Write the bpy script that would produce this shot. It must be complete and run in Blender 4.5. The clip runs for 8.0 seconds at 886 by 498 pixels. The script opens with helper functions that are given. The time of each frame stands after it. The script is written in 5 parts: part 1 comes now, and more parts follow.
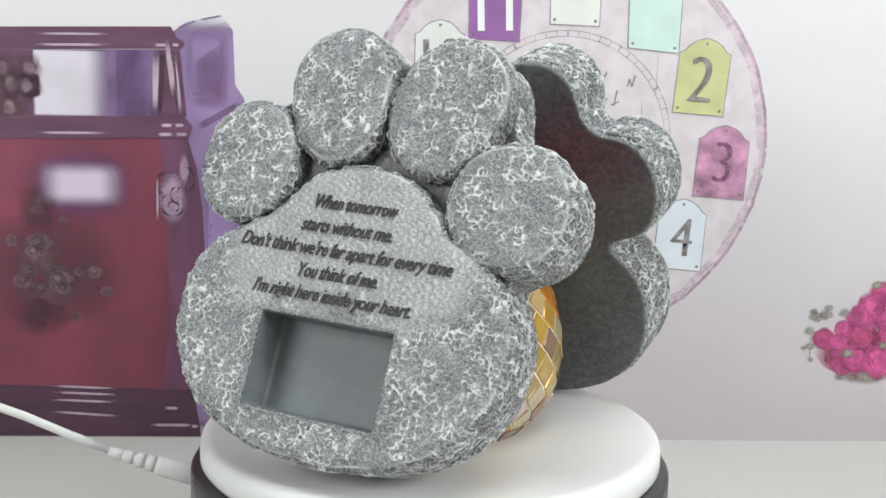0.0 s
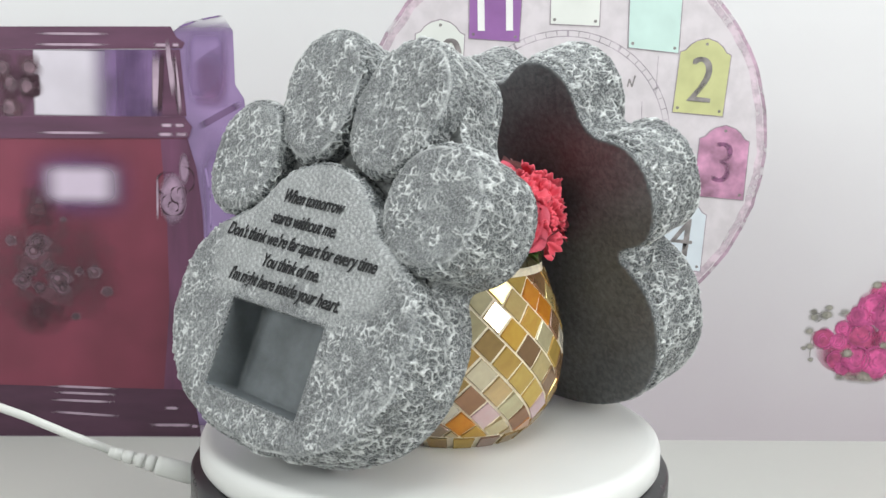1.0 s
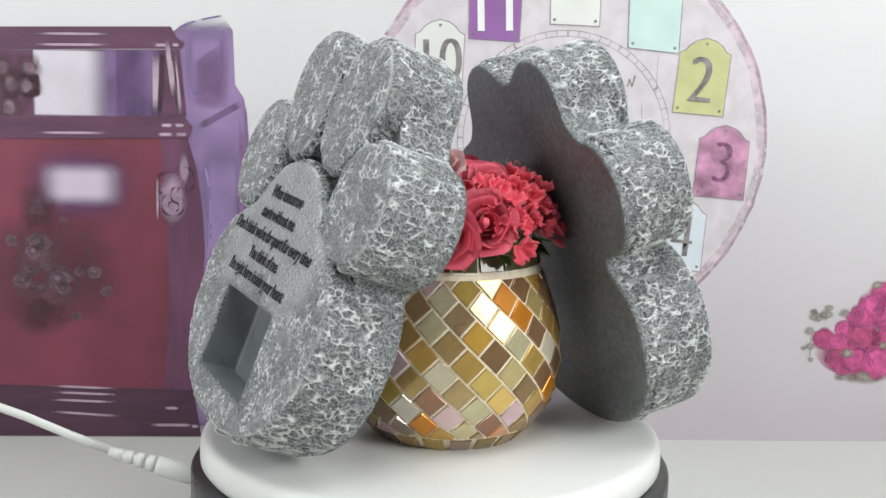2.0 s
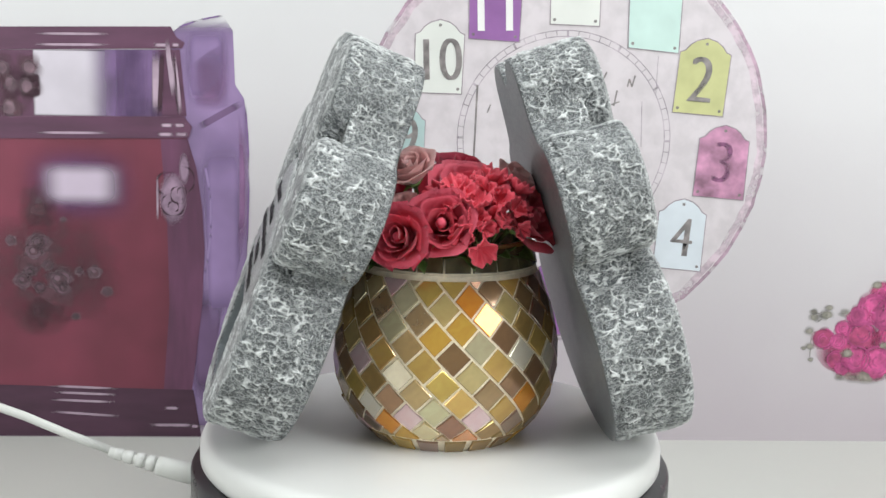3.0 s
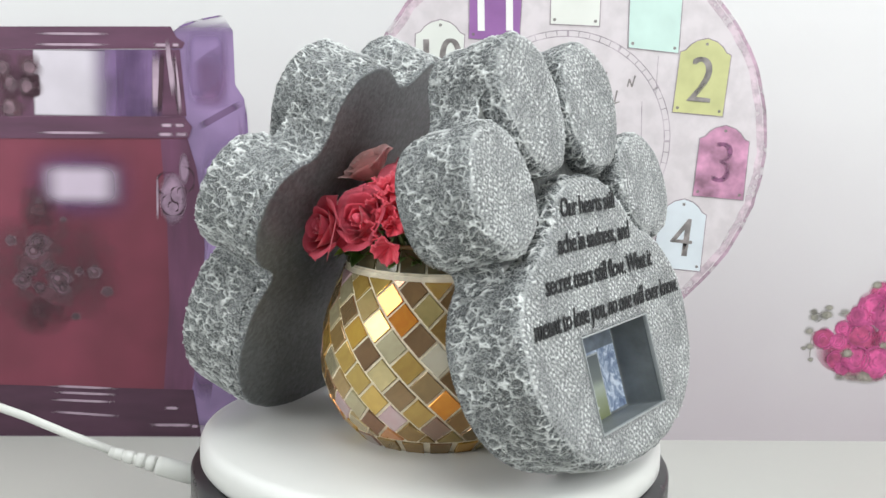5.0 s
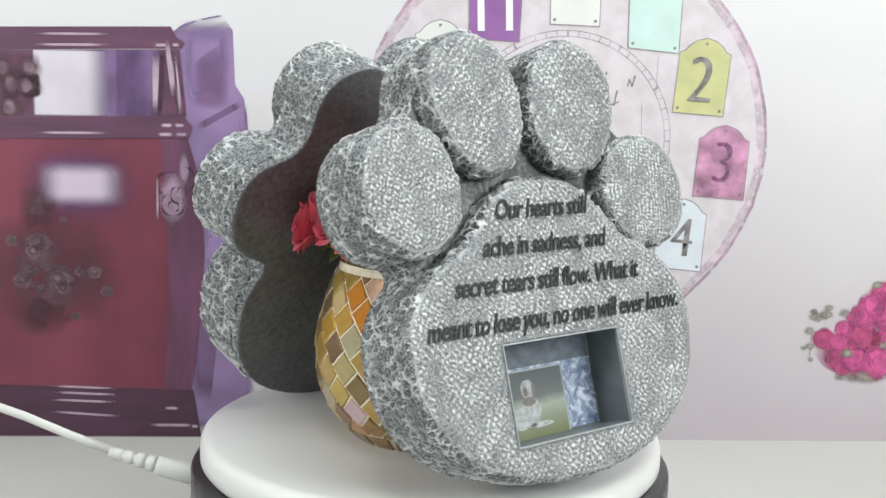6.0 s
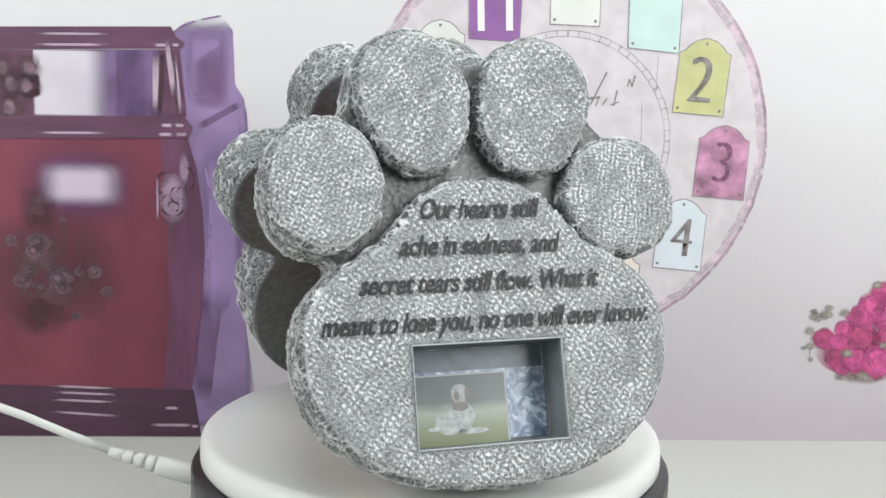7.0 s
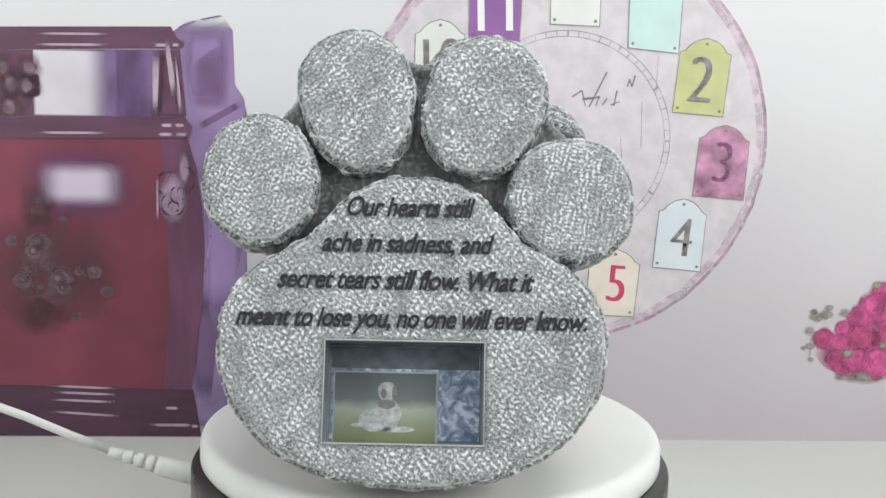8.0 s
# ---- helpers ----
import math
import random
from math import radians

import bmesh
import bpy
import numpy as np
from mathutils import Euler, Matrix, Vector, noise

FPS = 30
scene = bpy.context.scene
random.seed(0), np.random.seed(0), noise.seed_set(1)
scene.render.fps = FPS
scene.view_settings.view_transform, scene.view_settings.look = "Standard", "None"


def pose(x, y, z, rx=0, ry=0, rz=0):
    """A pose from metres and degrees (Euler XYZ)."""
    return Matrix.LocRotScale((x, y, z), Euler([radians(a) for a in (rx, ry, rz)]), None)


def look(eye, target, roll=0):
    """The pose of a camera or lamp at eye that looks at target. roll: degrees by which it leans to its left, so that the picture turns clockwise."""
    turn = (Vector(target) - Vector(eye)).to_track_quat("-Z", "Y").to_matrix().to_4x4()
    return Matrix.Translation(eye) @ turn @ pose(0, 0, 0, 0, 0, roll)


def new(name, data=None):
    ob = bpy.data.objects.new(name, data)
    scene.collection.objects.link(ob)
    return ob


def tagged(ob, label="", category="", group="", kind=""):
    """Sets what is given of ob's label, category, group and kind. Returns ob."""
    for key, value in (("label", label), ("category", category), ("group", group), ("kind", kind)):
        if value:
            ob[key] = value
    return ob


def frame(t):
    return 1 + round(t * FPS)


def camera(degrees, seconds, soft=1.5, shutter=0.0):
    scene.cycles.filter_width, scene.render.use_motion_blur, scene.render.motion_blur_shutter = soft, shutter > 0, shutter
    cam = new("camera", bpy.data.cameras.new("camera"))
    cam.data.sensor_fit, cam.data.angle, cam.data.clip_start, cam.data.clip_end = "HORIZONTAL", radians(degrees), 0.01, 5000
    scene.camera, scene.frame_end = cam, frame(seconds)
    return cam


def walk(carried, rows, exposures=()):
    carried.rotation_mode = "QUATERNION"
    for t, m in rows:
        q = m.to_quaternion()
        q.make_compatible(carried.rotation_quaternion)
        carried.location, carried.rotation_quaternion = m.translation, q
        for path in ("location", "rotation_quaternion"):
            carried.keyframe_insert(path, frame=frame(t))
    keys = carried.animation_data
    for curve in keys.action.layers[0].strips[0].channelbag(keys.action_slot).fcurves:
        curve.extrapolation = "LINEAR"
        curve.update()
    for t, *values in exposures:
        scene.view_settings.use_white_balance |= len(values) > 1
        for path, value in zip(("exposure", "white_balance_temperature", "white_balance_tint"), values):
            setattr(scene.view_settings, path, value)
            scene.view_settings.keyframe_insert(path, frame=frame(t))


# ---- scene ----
EYE = Vector((0.0, -0.5790, 0.1854))
AHEAD = Vector((0.00792, 0.98890, -0.14835))
VIEW = look(EYE, EYE + AHEAD, 1.187)
cam = camera(44.87, 8.0, soft=1.5, shutter=0.2)
walk(cam, [(0, VIEW), (8, VIEW)], [(0, -0.13), (1.5, -0.13), (3.5, -0.09), (6, -0.03), (6.5, -0.03), (7, -0.07), (8, -0.16)])

SPIN = -18.587        # degrees a second of the turntable
TABLE_Z = -0.080      # the table top; the turntable's disc has its top at z = 0

# ---- light: a white room with two soft studio panels before the table ----
world = bpy.data.worlds.new("room_world")
scene.world = world
world.use_nodes = True
world.node_tree.nodes["Background"].inputs[0].default_value = (0.9, 0.95, 1.0, 1)
world.node_tree.nodes["Background"].inputs[1].default_value = 0.05


def panel_lamp(name, eye, target, width, height, power, colour):
    data = bpy.data.lights.new(name, "AREA")
    data.shape, data.size, data.size_y = "RECTANGLE", width, height
    data.energy, data.color = power, colour
    ob = new(name, data)
    ob.matrix_world = look(eye, target)
    return ob


panel_lamp("window_lamp", (-1.06, -0.84, 0.58), (0, 0, 0.1), 0.6, 0.6, 10.0, (0.96, 1.0, 0.99))
panel_lamp("softbox_lamp", (1.05, -0.88, 0.66), (0, 0, 0.1), 0.6, 0.6, 16.0, (0.97, 1.0, 0.985))
panel_lamp("ceiling_lamp", (0.20, -0.40, 1.45), (0.08, 0.0, 0), 1.0, 0.8, 14.8, (0.95, 1.0, 1.0))

# ---- materials ----


def nodes_of(name, rough=0.5, metal=0.0, colour=None):
    m = bpy.data.materials.new(name)
    m.use_nodes = True
    nt = m.node_tree
    b = nt.nodes["Principled BSDF"]
    b.inputs["Roughness"].default_value = rough
    b.inputs["Metallic"].default_value = metal
    if colour:
        b.inputs["Base Color"].default_value = (*colour, 1)
    return m, nt, b


def coords(nt, which="Object"):
    return nt.nodes.new("ShaderNodeTexCoord").outputs[which]


def noise_tex(nt, scale, detail=3.0, rough=0.55, distort=0.0, vector=None):
    n = nt.nodes.new("ShaderNodeTexNoise")
    n.inputs["Scale"].default_value = scale
    n.inputs["Detail"].default_value = detail
    n.inputs["Roughness"].default_value = rough
    n.inputs["Distortion"].default_value = distort
    nt.links.new(vector or coords(nt), n.inputs["Vector"])
    return n


def ramp(nt, factor, stops):
    n = nt.nodes.new("ShaderNodeValToRGB")
    els = n.color_ramp.elements
    while len(els) < len(stops):
        els.new(0.5)
    for e, (at, c) in zip(els, stops):
        e.position, e.color = at, (*c, 1)
    nt.links.new(factor, n.inputs["Fac"])
    return n.outputs["Color"]


def blend(nt, a, b, factor, how="MIX"):
    n = nt.nodes.new("ShaderNodeMix")
    n.data_type, n.blend_type = "RGBA", how
    for sock, v in ((n.inputs[6], a), (n.inputs[7], b), (n.inputs[0], factor)):
        if isinstance(v, (int, float)):
            sock.default_value = v
        elif isinstance(v, tuple):
            sock.default_value = (*v, 1)
        else:
            nt.links.new(v, sock)
    return n.outputs[2]


def calc(nt, op, a, b=0.0, c=None, clamp=False):
    n = nt.nodes.new("ShaderNodeMath")
    n.operation, n.use_clamp = op, clamp
    for sock, v in zip(n.inputs, (a, b, c)):
        if v is None:
            continue
        if isinstance(v, (int, float)):
            sock.default_value = v
        else:
            nt.links.new(v, sock)
    return n.outputs[0]


def bump(nt, b, height, strength, distance):
    n = nt.nodes.new("ShaderNodeBump")
    n.inputs["Strength"].default_value, n.inputs["Distance"].default_value = strength, distance
    nt.links.new(height, n.inputs["Height"])
    nt.links.new(n.outputs[0], b.inputs["Normal"])


def mottled(name, colour, vary=0.15, scale=40.0, rough=0.5, metal=0.0, relief=0.0, fine=600.0):
    """A painted or moulded surface: its colour in soft blotches, with a fine grain and relief."""
    m, nt, b = nodes_of(name, rough, metal)
    big, small = noise_tex(nt, scale, 4), noise_tex(nt, fine, 2)
    dark = tuple(c * (1 - vary) for c in colour)
    light = tuple(min(1, c * (1 + vary)) for c in colour)
    col = ramp(nt, big.outputs["Fac"], [(0.3, dark), (0.7, light)])
    col = blend(nt, col, small.outputs["Color"], vary * 0.3, "SOFT_LIGHT")
    nt.links.new(col, b.inputs["Base Color"])
    r = ramp(nt, big.outputs["Fac"], [(0.3, (rough * 0.85,) * 3), (0.7, (min(1, rough * 1.15),) * 3)])
    nt.links.new(r, b.inputs["Roughness"])
    if relief:
        bump(nt, b, small.outputs["Fac"], 0.6, relief)
    return m


def carved_stone(name, dark, mid, light, share, grain, depth, rough=0.5, vein=0.0):
    """Cast stone: a dark wash in the pits of its relief, light paint dry-brushed over the ridges (the mesh's "ridge" value),
    and a fine grain of its own."""
    m, nt, b = nodes_of(name, rough)
    b.inputs["Specular IOR Level"].default_value = 0.85
    ridge = nt.nodes.new("ShaderNodeAttribute")
    ridge.attribute_name = "ridge"
    fine = noise_tex(nt, 1.0 / grain, 3, 0.65, 0.4)
    speck = noise_tex(nt, 2.7 / grain, 2, 0.6)
    broad = noise_tex(nt, 38.0, 3, 0.6)
    wash = calc(nt, "ADD", calc(nt, "MULTIPLY_ADD", fine.outputs["Fac"], 1.1, -0.15), calc(nt, "MULTIPLY_ADD", broad.outputs["Fac"], 0.5, -0.25))
    ground = ramp(nt, wash, [(0.25, dark), (0.75, mid)])
    rub = calc(nt, "MULTIPLY_ADD", speck.outputs["Fac"], 1.2, calc(nt, "MULTIPLY_ADD", broad.outputs["Fac"], 0.4, 0.20))
    cover = calc(nt, "MULTIPLY_ADD", calc(nt, "MULTIPLY", ridge.outputs["Fac"], rub), 1.7 * share, -0.28 * share, clamp=True)
    lift = 0.0
    if vein:
        # hair-thin squiggles of the brushed paint, two nets of them, broken up in patches
        for scale, much in ((1.9 / vein, 0.55), (3.1 / vein, 0.4)):
            q = noise_tex(nt, scale, 1.6, 0.55, 0.5)
            thin = calc(nt, "MULTIPLY_ADD", calc(nt, "ABSOLUTE", calc(nt, "SUBTRACT", q.outputs["Fac"], 0.5)), -34.0, 1.35, True)
            thin = calc(nt, "MULTIPLY", thin, calc(nt, "MULTIPLY_ADD", speck.outputs["Fac"], 2.4, -0.55, True))
            lift = calc(nt, "MAXIMUM", lift, calc(nt, "MULTIPLY", thin, much))
        cover = calc(nt, "MAXIMUM", cover, lift)
    nt.links.new(blend(nt, ground, light, cover), b.inputs["Base Color"])
    nt.links.new(ramp(nt, cover, [(0.1, (rough * 0.8,) * 3), (0.8, (rough * 1.1,) * 3)]), b.inputs["Roughness"])
    height = calc(nt, "ADD", calc(nt, "MULTIPLY", fine.outputs["Fac"], 0.6), calc(nt, "MULTIPLY", speck.outputs["Fac"], 0.3))
    if vein:
        height = calc(nt, "MULTIPLY_ADD", lift, 0.5, height)
    bump(nt, b, height, 0.9, depth)
    return m


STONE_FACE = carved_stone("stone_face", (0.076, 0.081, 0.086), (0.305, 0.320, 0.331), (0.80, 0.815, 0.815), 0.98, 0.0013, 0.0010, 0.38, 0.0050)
# the sides' ground is darker than the face's: part of their shade is colour
STONE_SIDE_SHADED = carved_stone("stone_side_shaded", (0.052, 0.057, 0.061), (0.210, 0.226, 0.236), (0.80, 0.82, 0.82), 0.86, 0.0016, 0.0011, 0.34, 0.0075)
# dark wash in the grooves, with the shade between the toes in its colour
STONE_GROOVE_SHADED = carved_stone("stone_groove_shaded", (0.040, 0.043, 0.043), (0.10, 0.105, 0.103), (0.25, 0.255, 0.24), 0.5, 0.0022, 0.0006)
STONE_BACK = carved_stone("stone_back", (0.060, 0.065, 0.068), (0.165, 0.175, 0.180), (0.26, 0.275, 0.28), 0.2, 0.0032, 0.0006)
STONE_HOLLOW = mottled("stone_hollow", (0.16, 0.175, 0.185), 0.25, 60, 0.5, relief=0.0002)
INK = mottled("engraving_paint", (0.009, 0.009, 0.011), 0.3, 300, 0.55)
DISC_WHITE = mottled("disc_white", (0.74, 0.74, 0.73), 0.03, 12, 0.32)
RUBBER = mottled("base_black", (0.022, 0.023, 0.024), 0.2, 60, 0.30)
BASE_GREY = mottled("base_grey", (0.16, 0.16, 0.165), 0.15, 50, 0.35)
CABLE_WHITE = mottled("cable_white", (0.62, 0.62, 0.60), 0.04, 60, 0.35)
TABLE_TOP = mottled("table_white", (0.54, 0.54, 0.51), 0.03, 6, 0.35)
ROOM_PAINT = mottled("room_paint", (0.75, 0.75, 0.74), 0.04, 2, 0.8)

# ---- helpers of the place ----


def mesh_from(name, bm, materials, smooth=True):
    me = bpy.data.meshes.new(name)
    bm.to_mesh(me)
    bm.free()
    for m in materials if isinstance(materials, (list, tuple)) else [materials]:
        me.materials.append(m)
    if smooth:
        me.shade_smooth()
    return me


def part(name, bm, material, parent, label="", smooth=True):
    ob = new(name, mesh_from(name, bm, material, smooth))
    ob.parent = parent
    return tagged(ob, label=label)


def thing(name, m, label, category, group="", kind=""):
    ob = new(name)
    ob.empty_display_size = 0.02
    ob.matrix_world = m
    return tagged(ob, label, category, group, kind)


def lathe(bm, profile, steps=64, close=False):
    """Turns (radius, height) pairs about z."""
    rings = []
    for r, z in profile:
        if r < 1e-6:
            rings.append([bm.verts.new((0, 0, z))])
        else:
            rings.append([bm.verts.new((r * math.cos(a), r * math.sin(a), z)) for a in (2 * math.pi * i / steps for i in range(steps))])
    pairs = list(zip(rings, rings[1:]))
    if close:
        pairs.append((rings[-1], rings[0]))
    for lo, hi in pairs:
        for i in range(steps):
            j = (i + 1) % steps
            if len(lo) == 1 and len(hi) > 1:
                bm.faces.new((lo[0], hi[j], hi[i]))
            elif len(hi) == 1 and len(lo) > 1:
                bm.faces.new((lo[i], lo[j], hi[0]))
            elif len(lo) > 1:
                bm.faces.new((lo[i], lo[j], hi[j], hi[i]))
    bmesh.ops.recalc_face_normals(bm, faces=bm.faces)
    return bm


def box(bm, lo, hi, bevel=0.0):
    c = [(a + b) / 2 for a, b in zip(lo, hi)]
    s = [b - a for a, b in zip(lo, hi)]
    made = bmesh.ops.create_cube(bm, size=1, matrix=Matrix.Translation(c) @ Matrix.Diagonal((*s, 1)))
    if bevel:
        edges = list({e for v in made["verts"] for e in v.link_edges})
        bmesh.ops.bevel(bm, geom=edges, offset=bevel, segments=2, affect="EDGES", profile=0.6)
    return bm


def tube(bm, points, radius, sides=10):
    """A round tube along points; radius may be a list."""
    points = [Vector(p) for p in points]
    rings = []
    for i, p in enumerate(points):
        way = (points[min(i + 1, len(points) - 1)] - points[max(i - 1, 0)]).normalized()
        x = way.orthogonal().normalized()
        y = way.cross(x)
        r = radius[i] if isinstance(radius, (list, tuple)) else radius
        rings.append([bm.verts.new(p + r * (math.cos(a) * x + math.sin(a) * y)) for a in (2 * math.pi * k / sides for k in range(sides))])
    for lo, hi in zip(rings, rings[1:]):
        best = min(range(sides), key=lambda k: (lo[0].co - hi[k].co).length)
        hi[:] = hi[best:] + hi[:best]
        for k in range(sides):
            bm.faces.new((lo[k], lo[(k + 1) % sides], hi[(k + 1) % sides], hi[k]))
    bm.faces.new(rings[0][::-1])
    bm.faces.new(rings[-1])
    bmesh.ops.recalc_face_normals(bm, faces=bm.faces)
    return bm


# ---- the room and the table ----


def build_room():
    for name, lo, hi in (("floor", (-2.2, -2.6, -0.86), (2.2, 1.2, -0.80)), ("ceiling", (-2.2, -2.6, 1.60), (2.2, 1.2, 1.66)),
                         ("wall_south", (-2.2, -2.66, -0.80), (2.2, -2.60, 1.60)), ("wall_west", (-2.26, -2.6, -0.80), (-2.20, 1.2, 1.60)),
                         ("wall_east", (2.20, -2.6, -0.80), (2.26, 1.2, 1.60)), ("wall_north", (-2.2, 1.2, -0.80), (2.2, 1.26, 1.60))):
        ob = new(name, mesh_from(name, box(bmesh.new(), lo, hi), ROOM_PAINT, False))
        tagged(ob, "plain white painted " + name.split("_")[0] + " of the studio", name.split("_")[0], kind="structure")
    table = thing("table", pose(0, 0, TABLE_Z), "white laminate table under the turntable", "table")
    part("tabletop", box(bmesh.new(), (-0.75, -0.62, -0.03), (0.75, 0.62, 0), 0.003), TABLE_TOP, table, smooth=False)
    for x in (-0.7, 0.7):
        for y in (-0.57, 0.57):
            part("leg", box(bmesh.new(), (x - 0.02, y - 0.02, -0.72), (x + 0.02, y + 0.02, -0.03), 0.002), TABLE_TOP, table, smooth=False)


# ---- the printed backdrop ----
WALL = Matrix.Translation((-0.0080, 0.2107, 0)) @ pose(0, 0, 0, 0, 0, 2.192)
def paper_print(name, low, high, left=None):
    """Printed paper whose tint drifts from bottom to top and in soft blotches."""
    m, nt, b = nodes_of(name, 0.55)
    sep = nt.nodes.new("ShaderNodeSeparateXYZ")
    nt.links.new(coords(nt), sep.inputs[0])
    up = calc(nt, "MULTIPLY_ADD", sep.outputs["Z"], 3.2, 0.22, True)
    blot = noise_tex(nt, 5.0, 3)
    up = calc(nt, "ADD", up, calc(nt, "MULTIPLY_ADD", blot.outputs["Fac"], 0.5, -0.25), clamp=True)
    col = blend(nt, low, high, up)
    if left:
        side = calc(nt, "MULTIPLY_ADD", sep.outputs["X"], left[1], left[2], True)
        col = blend(nt, col, left[0], side)
    nt.links.new(blend(nt, col, noise_tex(nt, 900, 2).outputs["Color"], 0.04, "SOFT_LIGHT"), b.inputs["Base Color"])
    return m


def ink(name, colour, vary=0.15, scale=30.0, soft=0.0, patchy=0.0, stretch=None, soft_up=None, fade=0.0):
    """Printing ink on the paper; soft fades it out towards the edges of its own shape, patchy wears it through."""
    m, nt, b = nodes_of(name, 0.5)
    at = coords(nt)
    if stretch:
        mp = nt.nodes.new("ShaderNodeMapping")
        mp.inputs["Scale"].default_value = stretch
        nt.links.new(at, mp.inputs["Vector"])
        at = mp.outputs[0]
    big = noise_tex(nt, scale, 3, vector=at)
    dark = tuple(c * (1 - vary) for c in colour)
    light = tuple(min(1, c * (1 + vary)) for c in colour)
    nt.links.new(ramp(nt, big.outputs["Fac"], [(0.3, dark), (0.7, light)]), b.inputs["Base Color"])
    alpha = None
    if soft:
        sep = nt.nodes.new("ShaderNodeSeparateXYZ")
        nt.links.new(coords(nt, "Generated"), sep.inputs[0])
        for axis, wide in (("X", soft), ("Z", soft_up or soft)):
            d = calc(nt, "MINIMUM", sep.outputs[axis], calc(nt, "SUBTRACT", 1.0, sep.outputs[axis]))
            k = calc(nt, "MULTIPLY", d, 1 / wide, clamp=True)
            k = calc(nt, "MULTIPLY", calc(nt, "MULTIPLY", k, k), calc(nt, "MULTIPLY_ADD", k, -2.0, 3.0))
            alpha = k if alpha is None else calc(nt, "MULTIPLY", alpha, k)
    if fade:
        gap = nt.nodes.new("ShaderNodeVectorMath")
        gap.operation = "SUBTRACT"
        gap.inputs[1].default_value = (0.5, 0.5, 0.5)
        nt.links.new(coords(nt, "Generated"), gap.inputs[0])
        flat = nt.nodes.new("ShaderNodeVectorMath")
        flat.operation = "MULTIPLY"
        flat.inputs[1].default_value = (2, 0, 2)
        nt.links.new(gap.outputs[0], flat.inputs[0])
        far = nt.nodes.new("ShaderNodeVectorMath")
        far.operation = "LENGTH"
        nt.links.new(flat.outputs[0], far.inputs[0])
        alpha = calc(nt, "MULTIPLY_ADD", far.outputs["Value"], -1 / fade, 1 / fade, True)
    if patchy:
        worn = ramp(nt, noise_tex(nt, 60, 3).outputs["Fac"], [(0.38, (1 - patchy,) * 3), (0.6, (1, 1, 1))])
        alpha = worn if alpha is None else calc(nt, "MULTIPLY", alpha, worn)
    if alpha is not None:
        nt.links.new(alpha, b.inputs["Alpha"])
    return m


